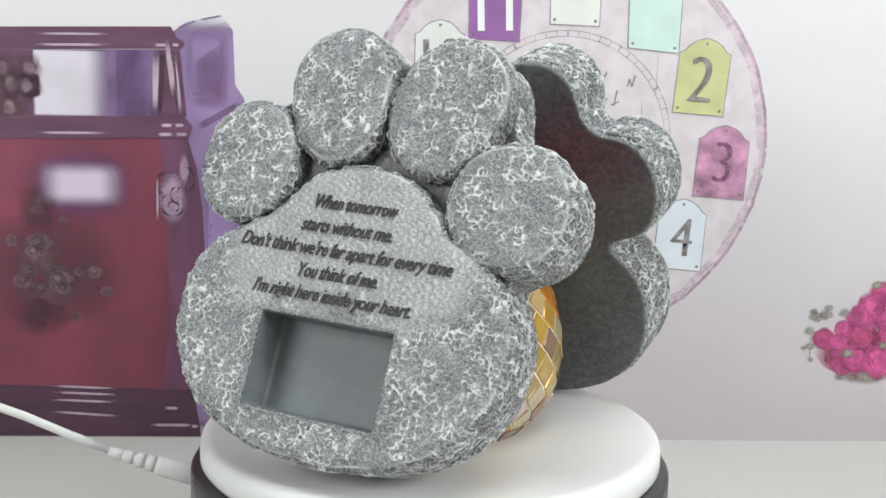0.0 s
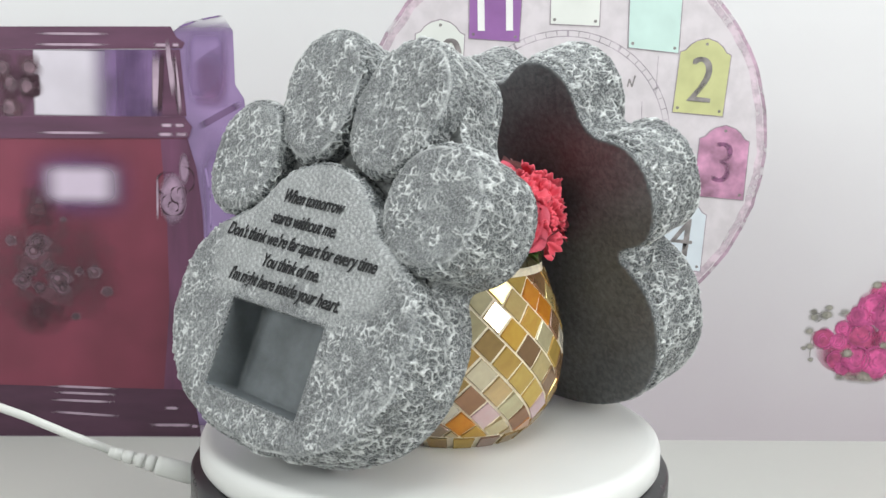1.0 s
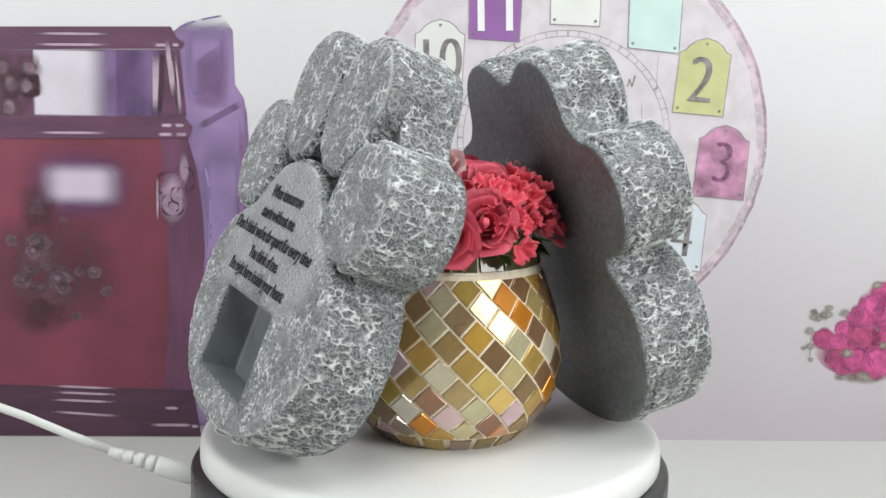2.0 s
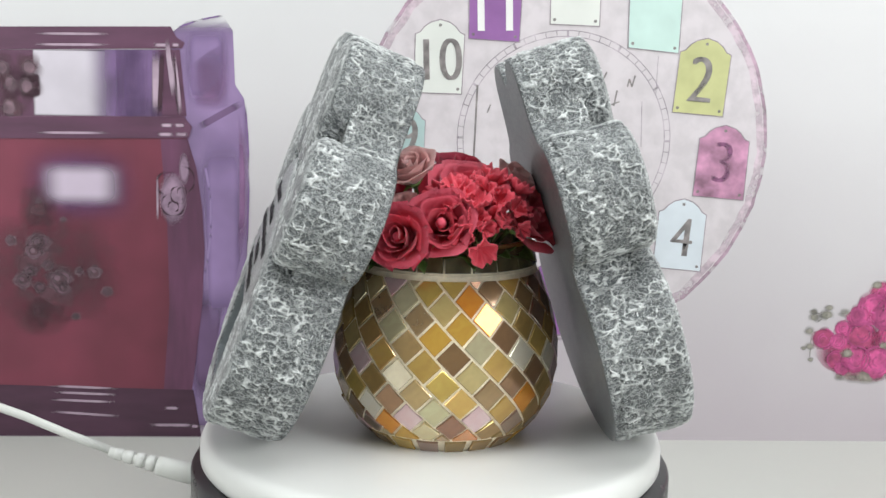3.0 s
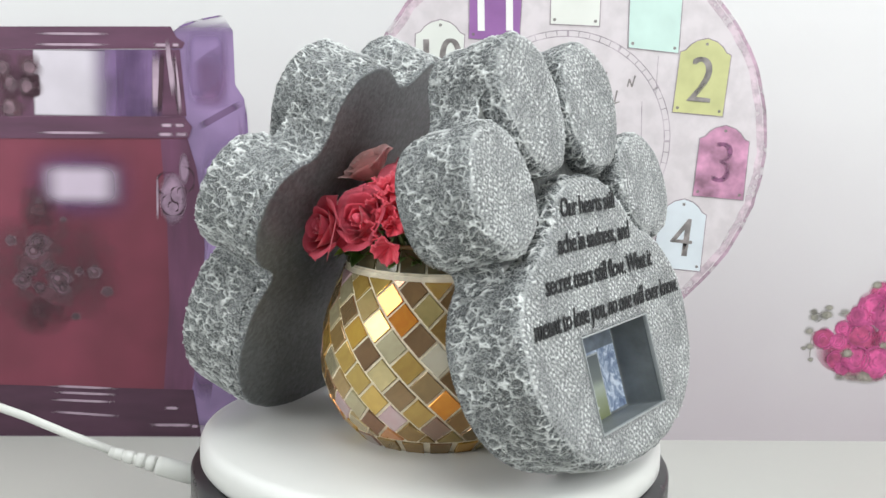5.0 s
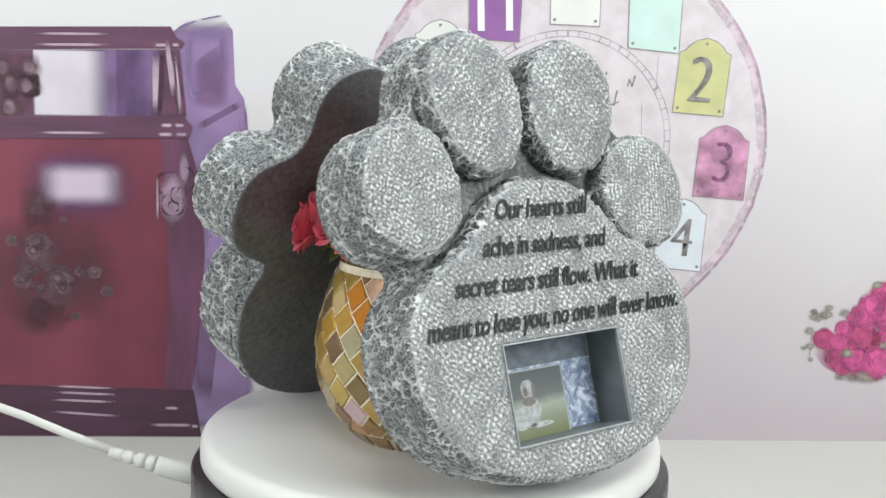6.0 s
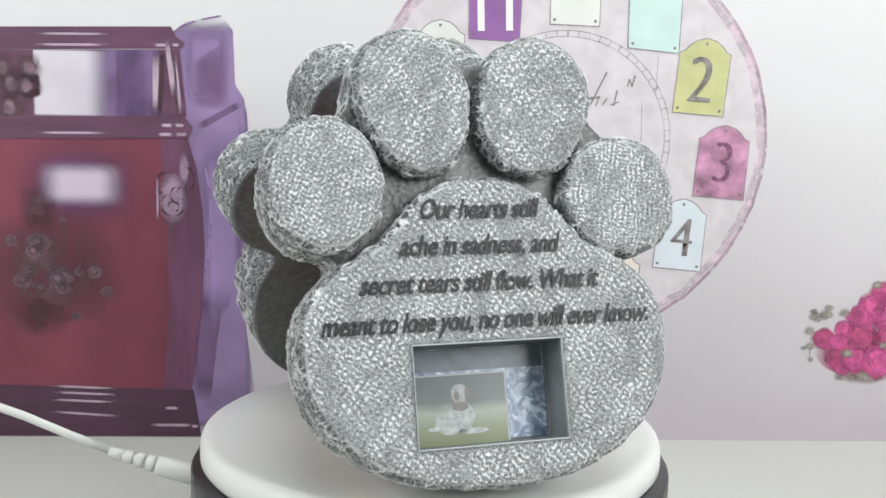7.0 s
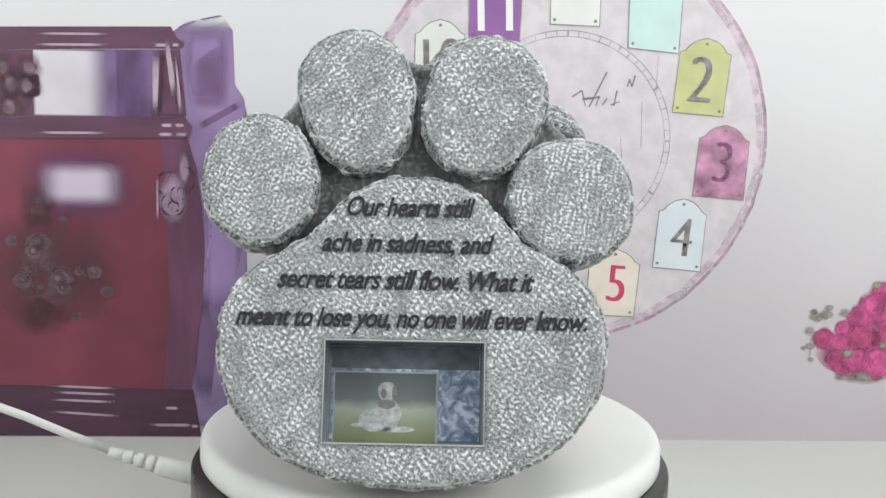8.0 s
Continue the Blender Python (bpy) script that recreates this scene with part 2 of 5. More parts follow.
PAPER = paper_print("backdrop_paper", (0.485, 0.432, 0.470), (0.655, 0.644, 0.660))
PRINTS = {
    "body": ink("print_crimson", (0.172, 0.034, 0.060), 0.34, 9),
    "rail": ink("print_maroon", (0.108, 0.042, 0.082), 0.25, 16, stretch=(1, 1, 4)),
    "base": ink("print_plum", (0.070, 0.026, 0.052), 0.25, 14, stretch=(1, 1, 4)),
    "side": ink("print_column", (0.130, 0.046, 0.095), 0.3, 14, stretch=(4, 1, 1)),
    "violet": ink("print_violet", (0.26, 0.175, 0.335), 0.35, 14, 0.16, soft_up=0.05),
    "violet_pale": ink("print_violet_pale", (0.31, 0.215, 0.415), 0.18, 12, 0.25),
    "violet_wash": ink("print_violet_wash", (0.30, 0.20, 0.40), 0.25, 16, 0.30),
    "violet_rose": ink("print_violet_rose", (0.33, 0.17, 0.34), 0.3, 20, 0.45),
    "violet_deep": ink("print_violet_deep", (0.15, 0.085, 0.18), 0.25, 14, 0.30),
    "violet_dark": ink("print_violet_dark", (0.19, 0.11, 0.26), 0.2, 12, 0.3),
    "violet_glass": ink("print_violet_glass", (0.24, 0.145, 0.31), 0.45, 34, 0.35, soft_up=0.02),
    "violet_halo": ink("print_violet_halo", (0.17, 0.07, 0.19), 0.2, 20, 0.45),
    "mirror": ink("print_mirror", (0.60, 0.55, 0.62), 0.1, 18, 0.05),
    "mirror_violet": ink("print_mirror_violet", (0.19, 0.11, 0.25), 0.4, 24, 0.45, soft_up=0.02),
    "shine": ink("print_shine", (0.60, 0.50, 0.62), 0.06, 18, 0.34),
    "glint": ink("print_glint", (0.42, 0.31, 0.39), 0.2, 60, 0.3),
    "dark": ink("print_dark", (0.055, 0.02, 0.035), 0.25, 50, 0.2),
    "bloom": ink("print_bloom", (0.185, 0.115, 0.145), 0.45, 90, 0.0, 0.4, fade=0.5),
    "foliage": ink("print_foliage", (0.10, 0.045, 0.06), 0.4, 60, 0.0, 0.6, fade=0.8),
    "scroll": ink("print_scroll", (0.33, 0.22, 0.31), 0.3, 90, fade=0.45),
    "clock": ink("print_clock_face", (0.635, 0.582, 0.615), 0.03, 9, 0.0, 0.12),
    "rim": ink("print_clock_rim", (0.45, 0.30, 0.39), 0.35, 25, 0.0, 0.85),
    "rim_pale": ink("print_rim_pale", (0.62, 0.50, 0.57), 0.12, 20, 0.0, 0.8),
    "plum": ink("print_numeral_plum", (0.24, 0.09, 0.19), 0.3, 60, 0.0, 0.85),
    "petal_shade": ink("print_petal_shade", (0.10, 0.05, 0.065), 0.3, 60, 0.0, 0.4, fade=0.5),
    "magenta_mid": ink("print_magenta_mid", (0.50, 0.08, 0.25), 0.3, 110, 0.0, 0.6),
    "ring": ink("print_ring", (0.44, 0.38, 0.43), 0.2, 60, 0.0, 0.6),
    "grey": ink("print_grey", (0.24, 0.215, 0.215), 0.3, 120, 0.0, 0.4),
    "edge": ink("print_plate_edge", (0.34, 0.28, 0.32), 0.3, 90, 0.0, 0.5),
    "white": ink("print_white", (0.80, 0.79, 0.78), 0.05, 30),
    "purple": ink("print_purple", (0.28, 0.12, 0.34), 0.15, 30),
    "cream": ink("print_cream", (0.74, 0.66, 0.58), 0.12, 30),
    "mint": ink("print_mint", (0.52, 0.68, 0.64), 0.08, 30),
    "ivory": ink("print_ivory", (0.68, 0.69, 0.66), 0.05, 30),
    "olive": ink("print_olive", (0.50, 0.50, 0.24), 0.14, 40),
    "rose": ink("print_rose", (0.44, 0.21, 0.33), 0.5, 60),
    "blue": ink("print_pale_blue", (0.64, 0.69, 0.75), 0.07, 30),
    "teal": ink("print_teal", (0.38, 0.50, 0.50), 0.15, 30),
    "red": ink("print_red", (0.55, 0.05, 0.12), 0.2, 60),
    "magenta": ink("print_magenta", (0.50, 0.075, 0.23), 0.5, 110, fade=0.4),
    "magenta_deep": ink("print_magenta_deep", (0.38, 0.055, 0.15), 0.55, 110, fade=0.4),
    "sage": ink("print_sage", (0.27, 0.255, 0.215), 0.4, 120, 0.0, 0.4, fade=0.7),
}


def sheet(name, points, material, parent, layer, label=""):
    """A flat printed shape on the backdrop; points are (along, up) in the wall's metres."""
    bm = bmesh.new()
    f = bm.faces.new([bm.verts.new((x, -0.00012 * layer, z)) for x, z in points])
    f.normal_update()
    if f.normal.y > 0:
        f.normal_flip()
    bmesh.ops.triangulate(bm, faces=bm.faces)
    return part(name, bm, PRINTS[material], parent, label, smooth=False)


def ring_sheet(name, c, r0, r1, material, parent, layer, a0=0.0, a1=360.0, wobble=0.0):
    bm = bmesh.new()
    n, rng, last = 120, random.Random(4), None
    for k in range(n + 1):
        a = math.radians(a0 + (a1 - a0) * k / n)
        w = wobble * rng.uniform(-1, 1) if 0 < k < n else 0
        pair = [bm.verts.new((c[0] + (r + w) * math.cos(a), -0.00012 * layer, c[1] + (r + w) * math.sin(a))) for r in (r0, r1)]
        if last:
            bm.faces.new((last[0], last[1], pair[1], pair[0]))
        last = pair
    return part(name, bm, PRINTS[material], parent, smooth=False)


def blob(c, rx, rz, n=22, rough=0.12, seed=0, lobes=0):
    rng = random.Random(seed)
    ph = rng.uniform(0, 6)
    out = []
    for k in range(n):
        a = 2 * math.pi * k / n
        s = 1 + rough * rng.uniform(-1, 1) + (0.16 * math.cos(lobes * a + ph) if lobes else 0)
        out.append((c[0] + rx * s * math.cos(a), c[1] + rz * s * math.sin(a)))
    return out


def stroke(a, b, w):
    """A bar of width w from a to b."""
    d = Vector((b[0] - a[0], b[1] - a[1])).normalized() * w / 2
    return [(a[0] - d.y, a[1] + d.x), (b[0] - d.y, b[1] + d.x), (b[0] + d.y, b[1] - d.x), (a[0] + d.y, a[1] - d.x)]


def numeral(words, at, height, material, parent, layer, turn=0.0, squeeze=0.8):
    """A printed numeral with heavy uprights and hairline crossbars."""
    cu = bpy.data.curves.new("numeral", "FONT")
    cu.body, cu.size, cu.align_x, cu.align_y = words, height / 0.7, "CENTER", "CENTER"
    cu.offset = -0.022 * height
    src = new("numeral_source", cu)
    bpy.context.view_layer.update()
    me = bpy.data.meshes.new_from_object(src.evaluated_get(bpy.context.evaluated_depsgraph_get()))
    bpy.data.objects.remove(src)
    bpy.data.curves.remove(cu)
    bm = bmesh.new()
    for k in (-1, 0, 1):
        copy = me.copy()
        copy.transform(Matrix.Translation((0.040 * height * k, 0, 0.00002 * k)))
        bm.from_mesh(copy)
        bpy.data.meshes.remove(copy)
    bpy.data.meshes.remove(me)
    bm.transform(pose(at[0], -0.00012 * layer, at[1], 90, 0, 0) @ pose(0, 0, 0, 0, 0, turn) @ Matrix.Diagonal((squeeze, 1, 1, 1)))
    return part("numeral", bm, PRINTS[material], parent, smooth=False)


def number_plate(corners, material, words, height, ink_name, parent, at=None, turn=0.0):
    """A printed plate with an ogee top; corners: top left, top right, bottom right, bottom left."""
    tl, tr, br, bl = [Vector(c) for c in corners]

    def spot(u, v):
        return tuple((bl * (1 - u) + br * u) * (1 - v) + (tl * (1 - u) + tr * u) * v)
    shape = [(0, 0), (1, 0), (1, 0.80), (0.90, 0.83), (0.82, 0.90), (0.70, 0.96), (0.5, 1.0), (0.30, 0.96), (0.18, 0.90), (0.10, 0.83), (0, 0.80)]
    edge = sheet("number_plate", [spot(0.5 + (u - 0.5) * 1.04, 0.48 + (v - 0.48) * 1.03) for u, v in shape], "edge", parent, 5)
    sheet("plate_face", [spot(u, v) for u, v in shape], material, edge, 6)
    for u, v in ((0.08, 0.06), (0.92, 0.06), (0.5, 0.93)):
        sheet("nail", blob(spot(u, v), 0.0012, 0.0012, 8), "grey", edge, 7)
    if words:
        numeral(words, at or spot(0.5, 0.45), height, ink_name, edge, 8, turn)
    return edge


def build_backdrop():
    board = thing("printed_backdrop", WALL, "pale lilac printed photo backdrop with cabinet, clock and roses", "backdrop", kind="structure")
    part("board", box(bmesh.new(), (-0.62, 0, TABLE_Z), (0.70, 0.012, 0.75)), PAPER, board, smooth=False)

    # the printed cabinet
    side = sheet("printed_cabinet_side", [(-0.1845, 0.2197), (-0.1723, 0.2287), (-0.1463, 0.2333), (-0.1396, 0.2227), (-0.1383, 0.1847), (-0.1319, 0.1748), (-0.1288, 0.1484), (-0.1286, 0.1113), (-0.1306, 0.0610), (-0.1326, 0.0141), (-0.1274, -0.0292), (-0.1237, -0.0556), (-0.1302, -0.0778), (-0.1706, -0.0789), (-0.1893, -0.0626)], "violet", board, 1, "blurred violet side of the printed cabinet")
    for points, ink_name in (([(-0.1758, 0.2200), (-0.1444, 0.2294), (-0.1415, 0.1968), (-0.1434, 0.1685), (-0.1734, 0.1639)], "violet_wash"),
                             ([(-0.1730, 0.1961), (-0.1437, 0.2167), (-0.1401, 0.1706), (-0.1645, 0.1620)], "violet_rose"),
                             ([(-0.1675, 0.1550), (-0.1320, 0.1752), (-0.1312, 0.1704), (-0.1676, 0.1493)], "violet_deep"),
                             ([(-0.1655, 0.1498), (-0.1349, 0.1585), (-0.1308, 0.1113), (-0.1336, 0.0652), (-0.1443, 0.0225), (-0.1584, -0.0035), (-0.1593, 0.0606)], "violet_wash"),
                             ([(-0.1692, 0.0308), (-0.1462, 0.0396), (-0.1529, -0.0034), (-0.1590, -0.0559), (-0.1702, -0.0471), (-0.1740, -0.0123)], "violet_deep"),
                             ([(-0.1369, 0.1686), (-0.1306, 0.1402), (-0.1293, 0.0905), (-0.1345, 0.0525), (-0.1403, 0.0524), (-0.1359, 0.0904), (-0.1355, 0.1360)], "violet_rose")):
        sheet("panel_sheen", points, ink_name, side, 2 if ink_name == "violet_deep" else 3)
    for a, b in zip([(-0.1715, -0.0472), (-0.1737, -0.0210), (-0.1725, 0.0007), (-0.1672, 0.0223), (-0.1602, 0.0522), (-0.1566, 0.0775), (-0.1571, 0.1067)], [(-0.1737, -0.0210), (-0.1725, 0.0007), (-0.1672, 0.0223), (-0.1602, 0.0522), (-0.1566, 0.0775), (-0.1571, 0.1067), (-0.1609, 0.1273)]):
        sheet("panel_edge", stroke(a, b, 0.0016), "violet_pale", side, 4)
    for a, b, w in (((-0.1796, 0.2238), (-0.1643, 0.2297), 0.0012), ((-0.1643, 0.2297), (-0.1459, 0.2337), 0.0012), ((-0.1311, 0.1728), (-0.1285, 0.1237), 0.0014), ((-0.1285, 0.1237), (-0.1306, 0.0610), 0.0012), ((-0.1306, 0.0610), (-0.1326, 0.0141), 0.001)):
        sheet("outline", stroke(a, b, w), "violet_dark", side, 4)
    front = sheet("printed_cabinet", [(-0.3703, 0.1439), (-0.1735, 0.1475), (-0.1670, 0.1231), (-0.1633, 0.0941), (-0.1616, 0.0648), (-0.1638, 0.0223), (-0.1693, -0.0209), (-0.1722, -0.0427), (-0.1659, -0.0789), (-0.3820, -0.0793)], "body", board, 4, "glossy crimson lacquered cabinet printed on the backdrop")
    sheet("column", [(-0.1923, 0.1447), (-0.1728, 0.1451), (-0.1666, 0.1231), (-0.1629, 0.0941), (-0.1616, 0.0648), (-0.1638, 0.0223), (-0.1693, -0.0209), (-0.1722, -0.0427), (-0.1932, -0.0429), (-0.1879, 0.0220), (-0.1885, 0.0812)], "side", front, 5)
    sheet("cornice", [(-0.3663, 0.2207), (-0.1836, 0.2249), (-0.1797, 0.2175), (-0.1738, 0.2136), (-0.1758, 0.2096), (-0.3672, 0.2046)], "rail", front, 5)
    sheet("drawer_panel", [(-0.3672, 0.2046), (-0.1775, 0.2088), (-0.1733, 0.1614), (-0.3696, 0.1576)], "rail", front, 5)
    sheet("mirror", [(-0.2811, 0.2065), (-0.2227, 0.2078), (-0.2210, 0.1609), (-0.2828, 0.1593)], "mirror", front, 6)
    sheet("mirror_shade", [(-0.2446, 0.2073), (-0.1879, 0.2085), (-0.1887, 0.1611), (-0.2459, 0.1600)], "mirror_violet", front, 7)
    sheet("mirror_shade", [(-0.2227, 0.2078), (-0.1879, 0.2085), (-0.1903, 0.1611), (-0.2238, 0.1604)], "violet_glass", front, 7)
    sheet("halo", [(-0.2948, 0.1392), (-0.2041, 0.1409), (-0.2053, 0.0810), (-0.2970, 0.0796)], "violet_halo", front, 6)
    sheet("mirror_glint", [(-0.1967, 0.2075), (-0.1911, 0.2077), (-0.1932, 0.1614), (-0.1984, 0.1613)], "glint", front, 8)
    sheet("rail", [(-0.3696, 0.1576), (-0.1750, 0.1613), (-0.1694, 0.1537), (-0.1720, 0.1455), (-0.3704, 0.1419)], "rail", front, 8)
    sheet("base", [(-0.3798, -0.0384), (-0.1713, -0.0427), (-0.1659, -0.0789), (-0.3820, -0.0793)], "base", front, 6)
    for a, b in (((-0.2807, 0.2176), (-0.2244, 0.2188)), ((-0.2822, 0.2100), (-0.2246, 0.2113)), ((-0.2844, 0.1475), (-0.2261, 0.1486)), ((-0.2791, -0.0401), (-0.2246, -0.0423)), ((-0.2768, -0.0449), (-0.2247, -0.0471)), ((-0.2795, -0.0506), (-0.2269, -0.0528)), ((-0.2806, -0.0598), (-0.2222, -0.0638))):
        sheet("glint", stroke(a, b, 0.0018), "glint", front, 9)
    sheet("highlight", [(-0.2824, 0.1272), (-0.2165, 0.1284), (-0.2173, 0.0941), (-0.2836, 0.0931)], "shine", front, 7)
    for k, (c, w, h) in enumerate((((-0.1849, 0.1958), 0.0035, 0.045), ((-0.1803, 0.1839), 0.0035, 0.048))):
        sheet("pillar_glint", [(c[0] - w / 2 - 0.002, c[1] + h / 2), (c[0] + w / 2 - 0.002, c[1] + h / 2), (c[0] + w / 2 + 0.003, c[1] - h / 2), (c[0] - w / 2 + 0.003, c[1] - h / 2)], "glint", front, 9)
    sheet("pillar_shade", [(-0.1911, 0.2085), (-0.1879, 0.2085), (-0.1911, 0.1610), (-0.1944, 0.1610)], "dark", front, 9)
    sheet("pillar_shade", [(-0.1827, 0.2078), (-0.1811, 0.2079), (-0.1782, 0.1613), (-0.1798, 0.1613)], "dark", front, 9)
    for c, w in (((-0.1876, 0.1546), 0.010), ((-0.1783, 0.1548), 0.008), ((-0.1885, 0.1481), 0.013), ((-0.1772, 0.1483), 0.010), ((-0.1902, 0.2117), 0.012), ((-0.1802, 0.2119), 0.006), ((-0.1875, -0.0569), 0.012), ((-0.1873, -0.0701), 0.036), ((-0.1704, -0.0709), 0.006)):
        sheet("glint", [(c[0] - w / 2, c[1] + 0.0016), (c[0] + w / 2, c[1] + 0.0016), (c[0] + w / 2, c[1] - 0.0016), (c[0] - w / 2, c[1] - 0.0016)], "glint", front, 9)
    # carved scroll on the column
    sheet("carved_scroll", blob((-0.1841, 0.1013), 0.0110, 0.0200, 26, 0.06, 3), "scroll", front, 8)
    sheet("carved_scroll", blob((-0.1755, 0.1229), 0.0042, 0.0130, 16, 0.1, 4), "scroll", front, 8)
    for c, r0, r1, a0, a1 in (((-0.1841, 0.0971), 0.0078, 0.0092, 120, 395), ((-0.1837, 0.0955), 0.0034, 0.0046, -70, 190), ((-0.1781, 0.1154), 0.0095, 0.0108, -70, 110), ((-0.1871, 0.1124), 0.0080, 0.0094, 60, 250), ((-0.1791, 0.1042), 0.0060, 0.0072, 100, 300), ((-0.1774, 0.1063), 0.0030, 0.0040, -30, 200)):
        ring_sheet("carved_scroll", c, r0, r1, "dark", front, 10, a0, a1)
    sheet("column_glint", [(-0.1955, 0.1205), (-0.1939, 0.1205), (-0.1946, 0.0832), (-0.1963, 0.0832)], "glint", front, 10)
    # painted flowers on the cabinet door
    sheet("painted_leaves", blob((-0.2716, 0.0507), 0.052, 0.050, 30, 0.2, 7), "foliage", front, 7)
    sheet("painted_leaves", blob((-0.2832, 0.0103), 0.022, 0.016, 20, 0.2, 8), "foliage", front, 7)
    sheet("painted_leaves", blob((-0.2812, 0.0902), 0.016, 0.022, 20, 0.2, 9), "foliage", front, 7)
    for k, (c, r) in enumerate((((-0.2820, 0.0673), 0.010), ((-0.2855, 0.0610), 0.007), ((-0.2678, 0.0402), 0.010), ((-0.2652, 0.0339), 0.006), ((-0.2936, 0.0399), 0.008), ((-0.2881, 0.0462), 0.006), ((-0.2418, 0.0460), 0.006), ((-0.2331, 0.0321), 0.005), ((-0.2533, 0.0467), 0.004), ((-0.3015, 0.0691), 0.005), ((-0.2824, 0.0345), 0.005), ((-0.2563, 0.0127), 0.004), ((-0.2757, 0.0506), 0.005), ((-0.2635, 0.0851), 0.003), ((-0.2809, 0.0985), 0.003))):
        flower = sheet("painted_blossom", blob(c, r, r * 0.9, 30, 0.10, k, 5), "bloom", front, 8)
        sheet("blossom_petals", blob(c, r * 0.62, r * 0.58, 24, 0.14, k + 50, 4), "petal_shade", flower, 9)
        sheet("blossom_heart", blob((c[0] - 0.1 * r, c[1] + 0.1 * r), r * 0.36, r * 0.32, 16, 0.16, k + 90, 3), "bloom", flower, 10)
    for k, c in enumerate(((-0.2971, 0.1815), (-0.2872, 0.1809), (-0.2986, 0.1654), (-0.2848, 0.1937), (-0.3026, 0.1933))):
        sheet("drawer_ornament", blob(c, 0.011, 0.012, 18, 0.2, k, 5), "foliage", front, 7)
        sheet("drawer_ornament", blob(c, 0.0055, 0.0060, 18, 0.2, k + 20, 4), "bloom", front, 8)
    sheet("drawer_ornament", blob((-0.2836, 0.1817), 0.008, 0.010, 18, 0.05, 3), "dark", front, 7)

    # the printed clock
    c = (0.1019, 0.1498)
    face = ring_sheet("printed_clock", c, 0.0, 0.1500, "clock", board, 1)
    tagged(face, "faded pink vintage clock printed on the backdrop")
    ring_sheet("rim", c, 0.1492, 0.1518, "rim", face, 2, wobble=0.0005)
    ring_sheet("rim", c, 0.1440, 0.1490, "rim_pale", face, 2, wobble=0.001)
    for r in (0.0742, 0.0785):
        ring_sheet("minute_ring", c, r, r + 0.0007, "ring", face, 2)
    for k in range(60):
        a = math.radians(6 * k)
        p, q = [(c[0] + r * math.cos(a), c[1] + r * math.sin(a)) for r in (0.0745, 0.0787)]
        sheet("minute_mark", stroke(p, q, 0.0006 if k % 5 else 0.0016), "ring", face, 2)
    # unreadable script and worn scratches on the dial
    for a, b, w in (((0.1066, 0.1808), (0.1139, 0.1858), 0.0012), ((0.1139, 0.1858), (0.1168, 0.1744), 0.001), ((0.1194, 0.1736), (0.1316, 0.1993), 0.0012), ((0.1141, 0.1793), (0.1274, 0.1812), 0.0018), ((0.1243, 0.1746), (0.1266, 0.1812), 0.001), ((0.1293, 0.1755), (0.1325, 0.1805), 0.001),
                    ((0.1352, 0.1756), (0.1418, 0.1782), 0.001), ((0.1377, 0.1748), (0.1397, 0.1864), 0.0012), ((0.1471, 0.1890), (0.1485, 0.1947), 0.0012), ((0.1485, 0.1947), (0.1505, 0.1890), 0.001), ((0.1505, 0.1890), (0.1526, 0.1973), 0.0012),
                    ((0.0370, 0.1883), (0.0355, 0.1349), 0.0014), ((0.1438, 0.1514), (0.1453, 0.1368), 0.0006), ((0.1585, 0.1785), (0.1593, 0.1454), 0.0006), ((0.1690, 0.2115), (0.1684, 0.1828), 0.0005), ((0.0469, 0.1743), (0.0446, 0.1681), 0.0008), ((0.1508, 0.1285), (0.1505, 0.1159), 0.0005)):
        sheet("faded_script", stroke(a, b, w), "grey" if w > 0.0007 else "ring", face, 3)
    number_plate(((-0.0086, 0.2337), (0.0269, 0.2341), (0.0252, 0.1816), (-0.0086, 0.1821)), "ivory", "10", 0.031, "grey", face, (0.0083, 0.2040), 2)
    number_plate(((0.0296, 0.2723), (0.0679, 0.2725), (0.0663, 0.2198), (0.0301, 0.2214)), "purple", "11", 0.036, "white", face, (0.0484, 0.2418), 2)
    number_plate(((0.0887, 0.2836), (0.1247, 0.2842), (0.1244, 0.2323), (0.0889, 0.2331)), "ivory", "12", 0.031, "grey", face, (0.1062, 0.2758), 0)
    number_plate(((0.1459, 0.2693), (0.1848, 0.2674), (0.1835, 0.2142), (0.1466, 0.2175)), "mint", "1", 0.031, "grey", face, (0.1657, 0.2686), -2)
    number_plate(((0.1862, 0.2257), (0.2235, 0.2241), (0.2188, 0.1690), (0.1816, 0.1716)), "olive", "2", 0.034, "grey", face, (0.2014, 0.1934), -6)
    number_plate(((0.2040, 0.1629), (0.2405, 0.1611), (0.2380, 0.1072), (0.2002, 0.1100)), "rose", "3", 0.031, "plum", face, (0.2210, 0.1331), -5)
    number_plate(((0.1764, 0.1079), (0.2115, 0.1059), (0.2085, 0.0527), (0.1726, 0.0557)), "blue", "4", 0.030, "grey", face, (0.1934, 0.0766), -5)
    number_plate(((0.1253, 0.0697), (0.1631, 0.0668), (0.1594, 0.0174), (0.1231, 0.0187)), "cream", "5", 0.029, "red", face, (0.1454, 0.0411), -3)
    number_plate(((0.0790, 0.0571), (0.1075, 0.0557), (0.1065, 0.0028), (0.0781, 0.0034)), "purple", "", 0.03, "white", face)
    number_plate(((-0.0265, 0.1708), (-0.0005, 0.1705), (-0.0018, 0.1251), (-0.0267, 0.1255)), "teal", "9", 0.029, "grey", face, (-0.0129, 0.1481), 3)

    # the printed roses
    spray = sheet("printed_roses", blob((0.3406, -0.0108), 0.036, 0.022, 30, 0.12, 2), "magenta_deep", board, 1, "bunch of magenta roses printed on the backdrop")
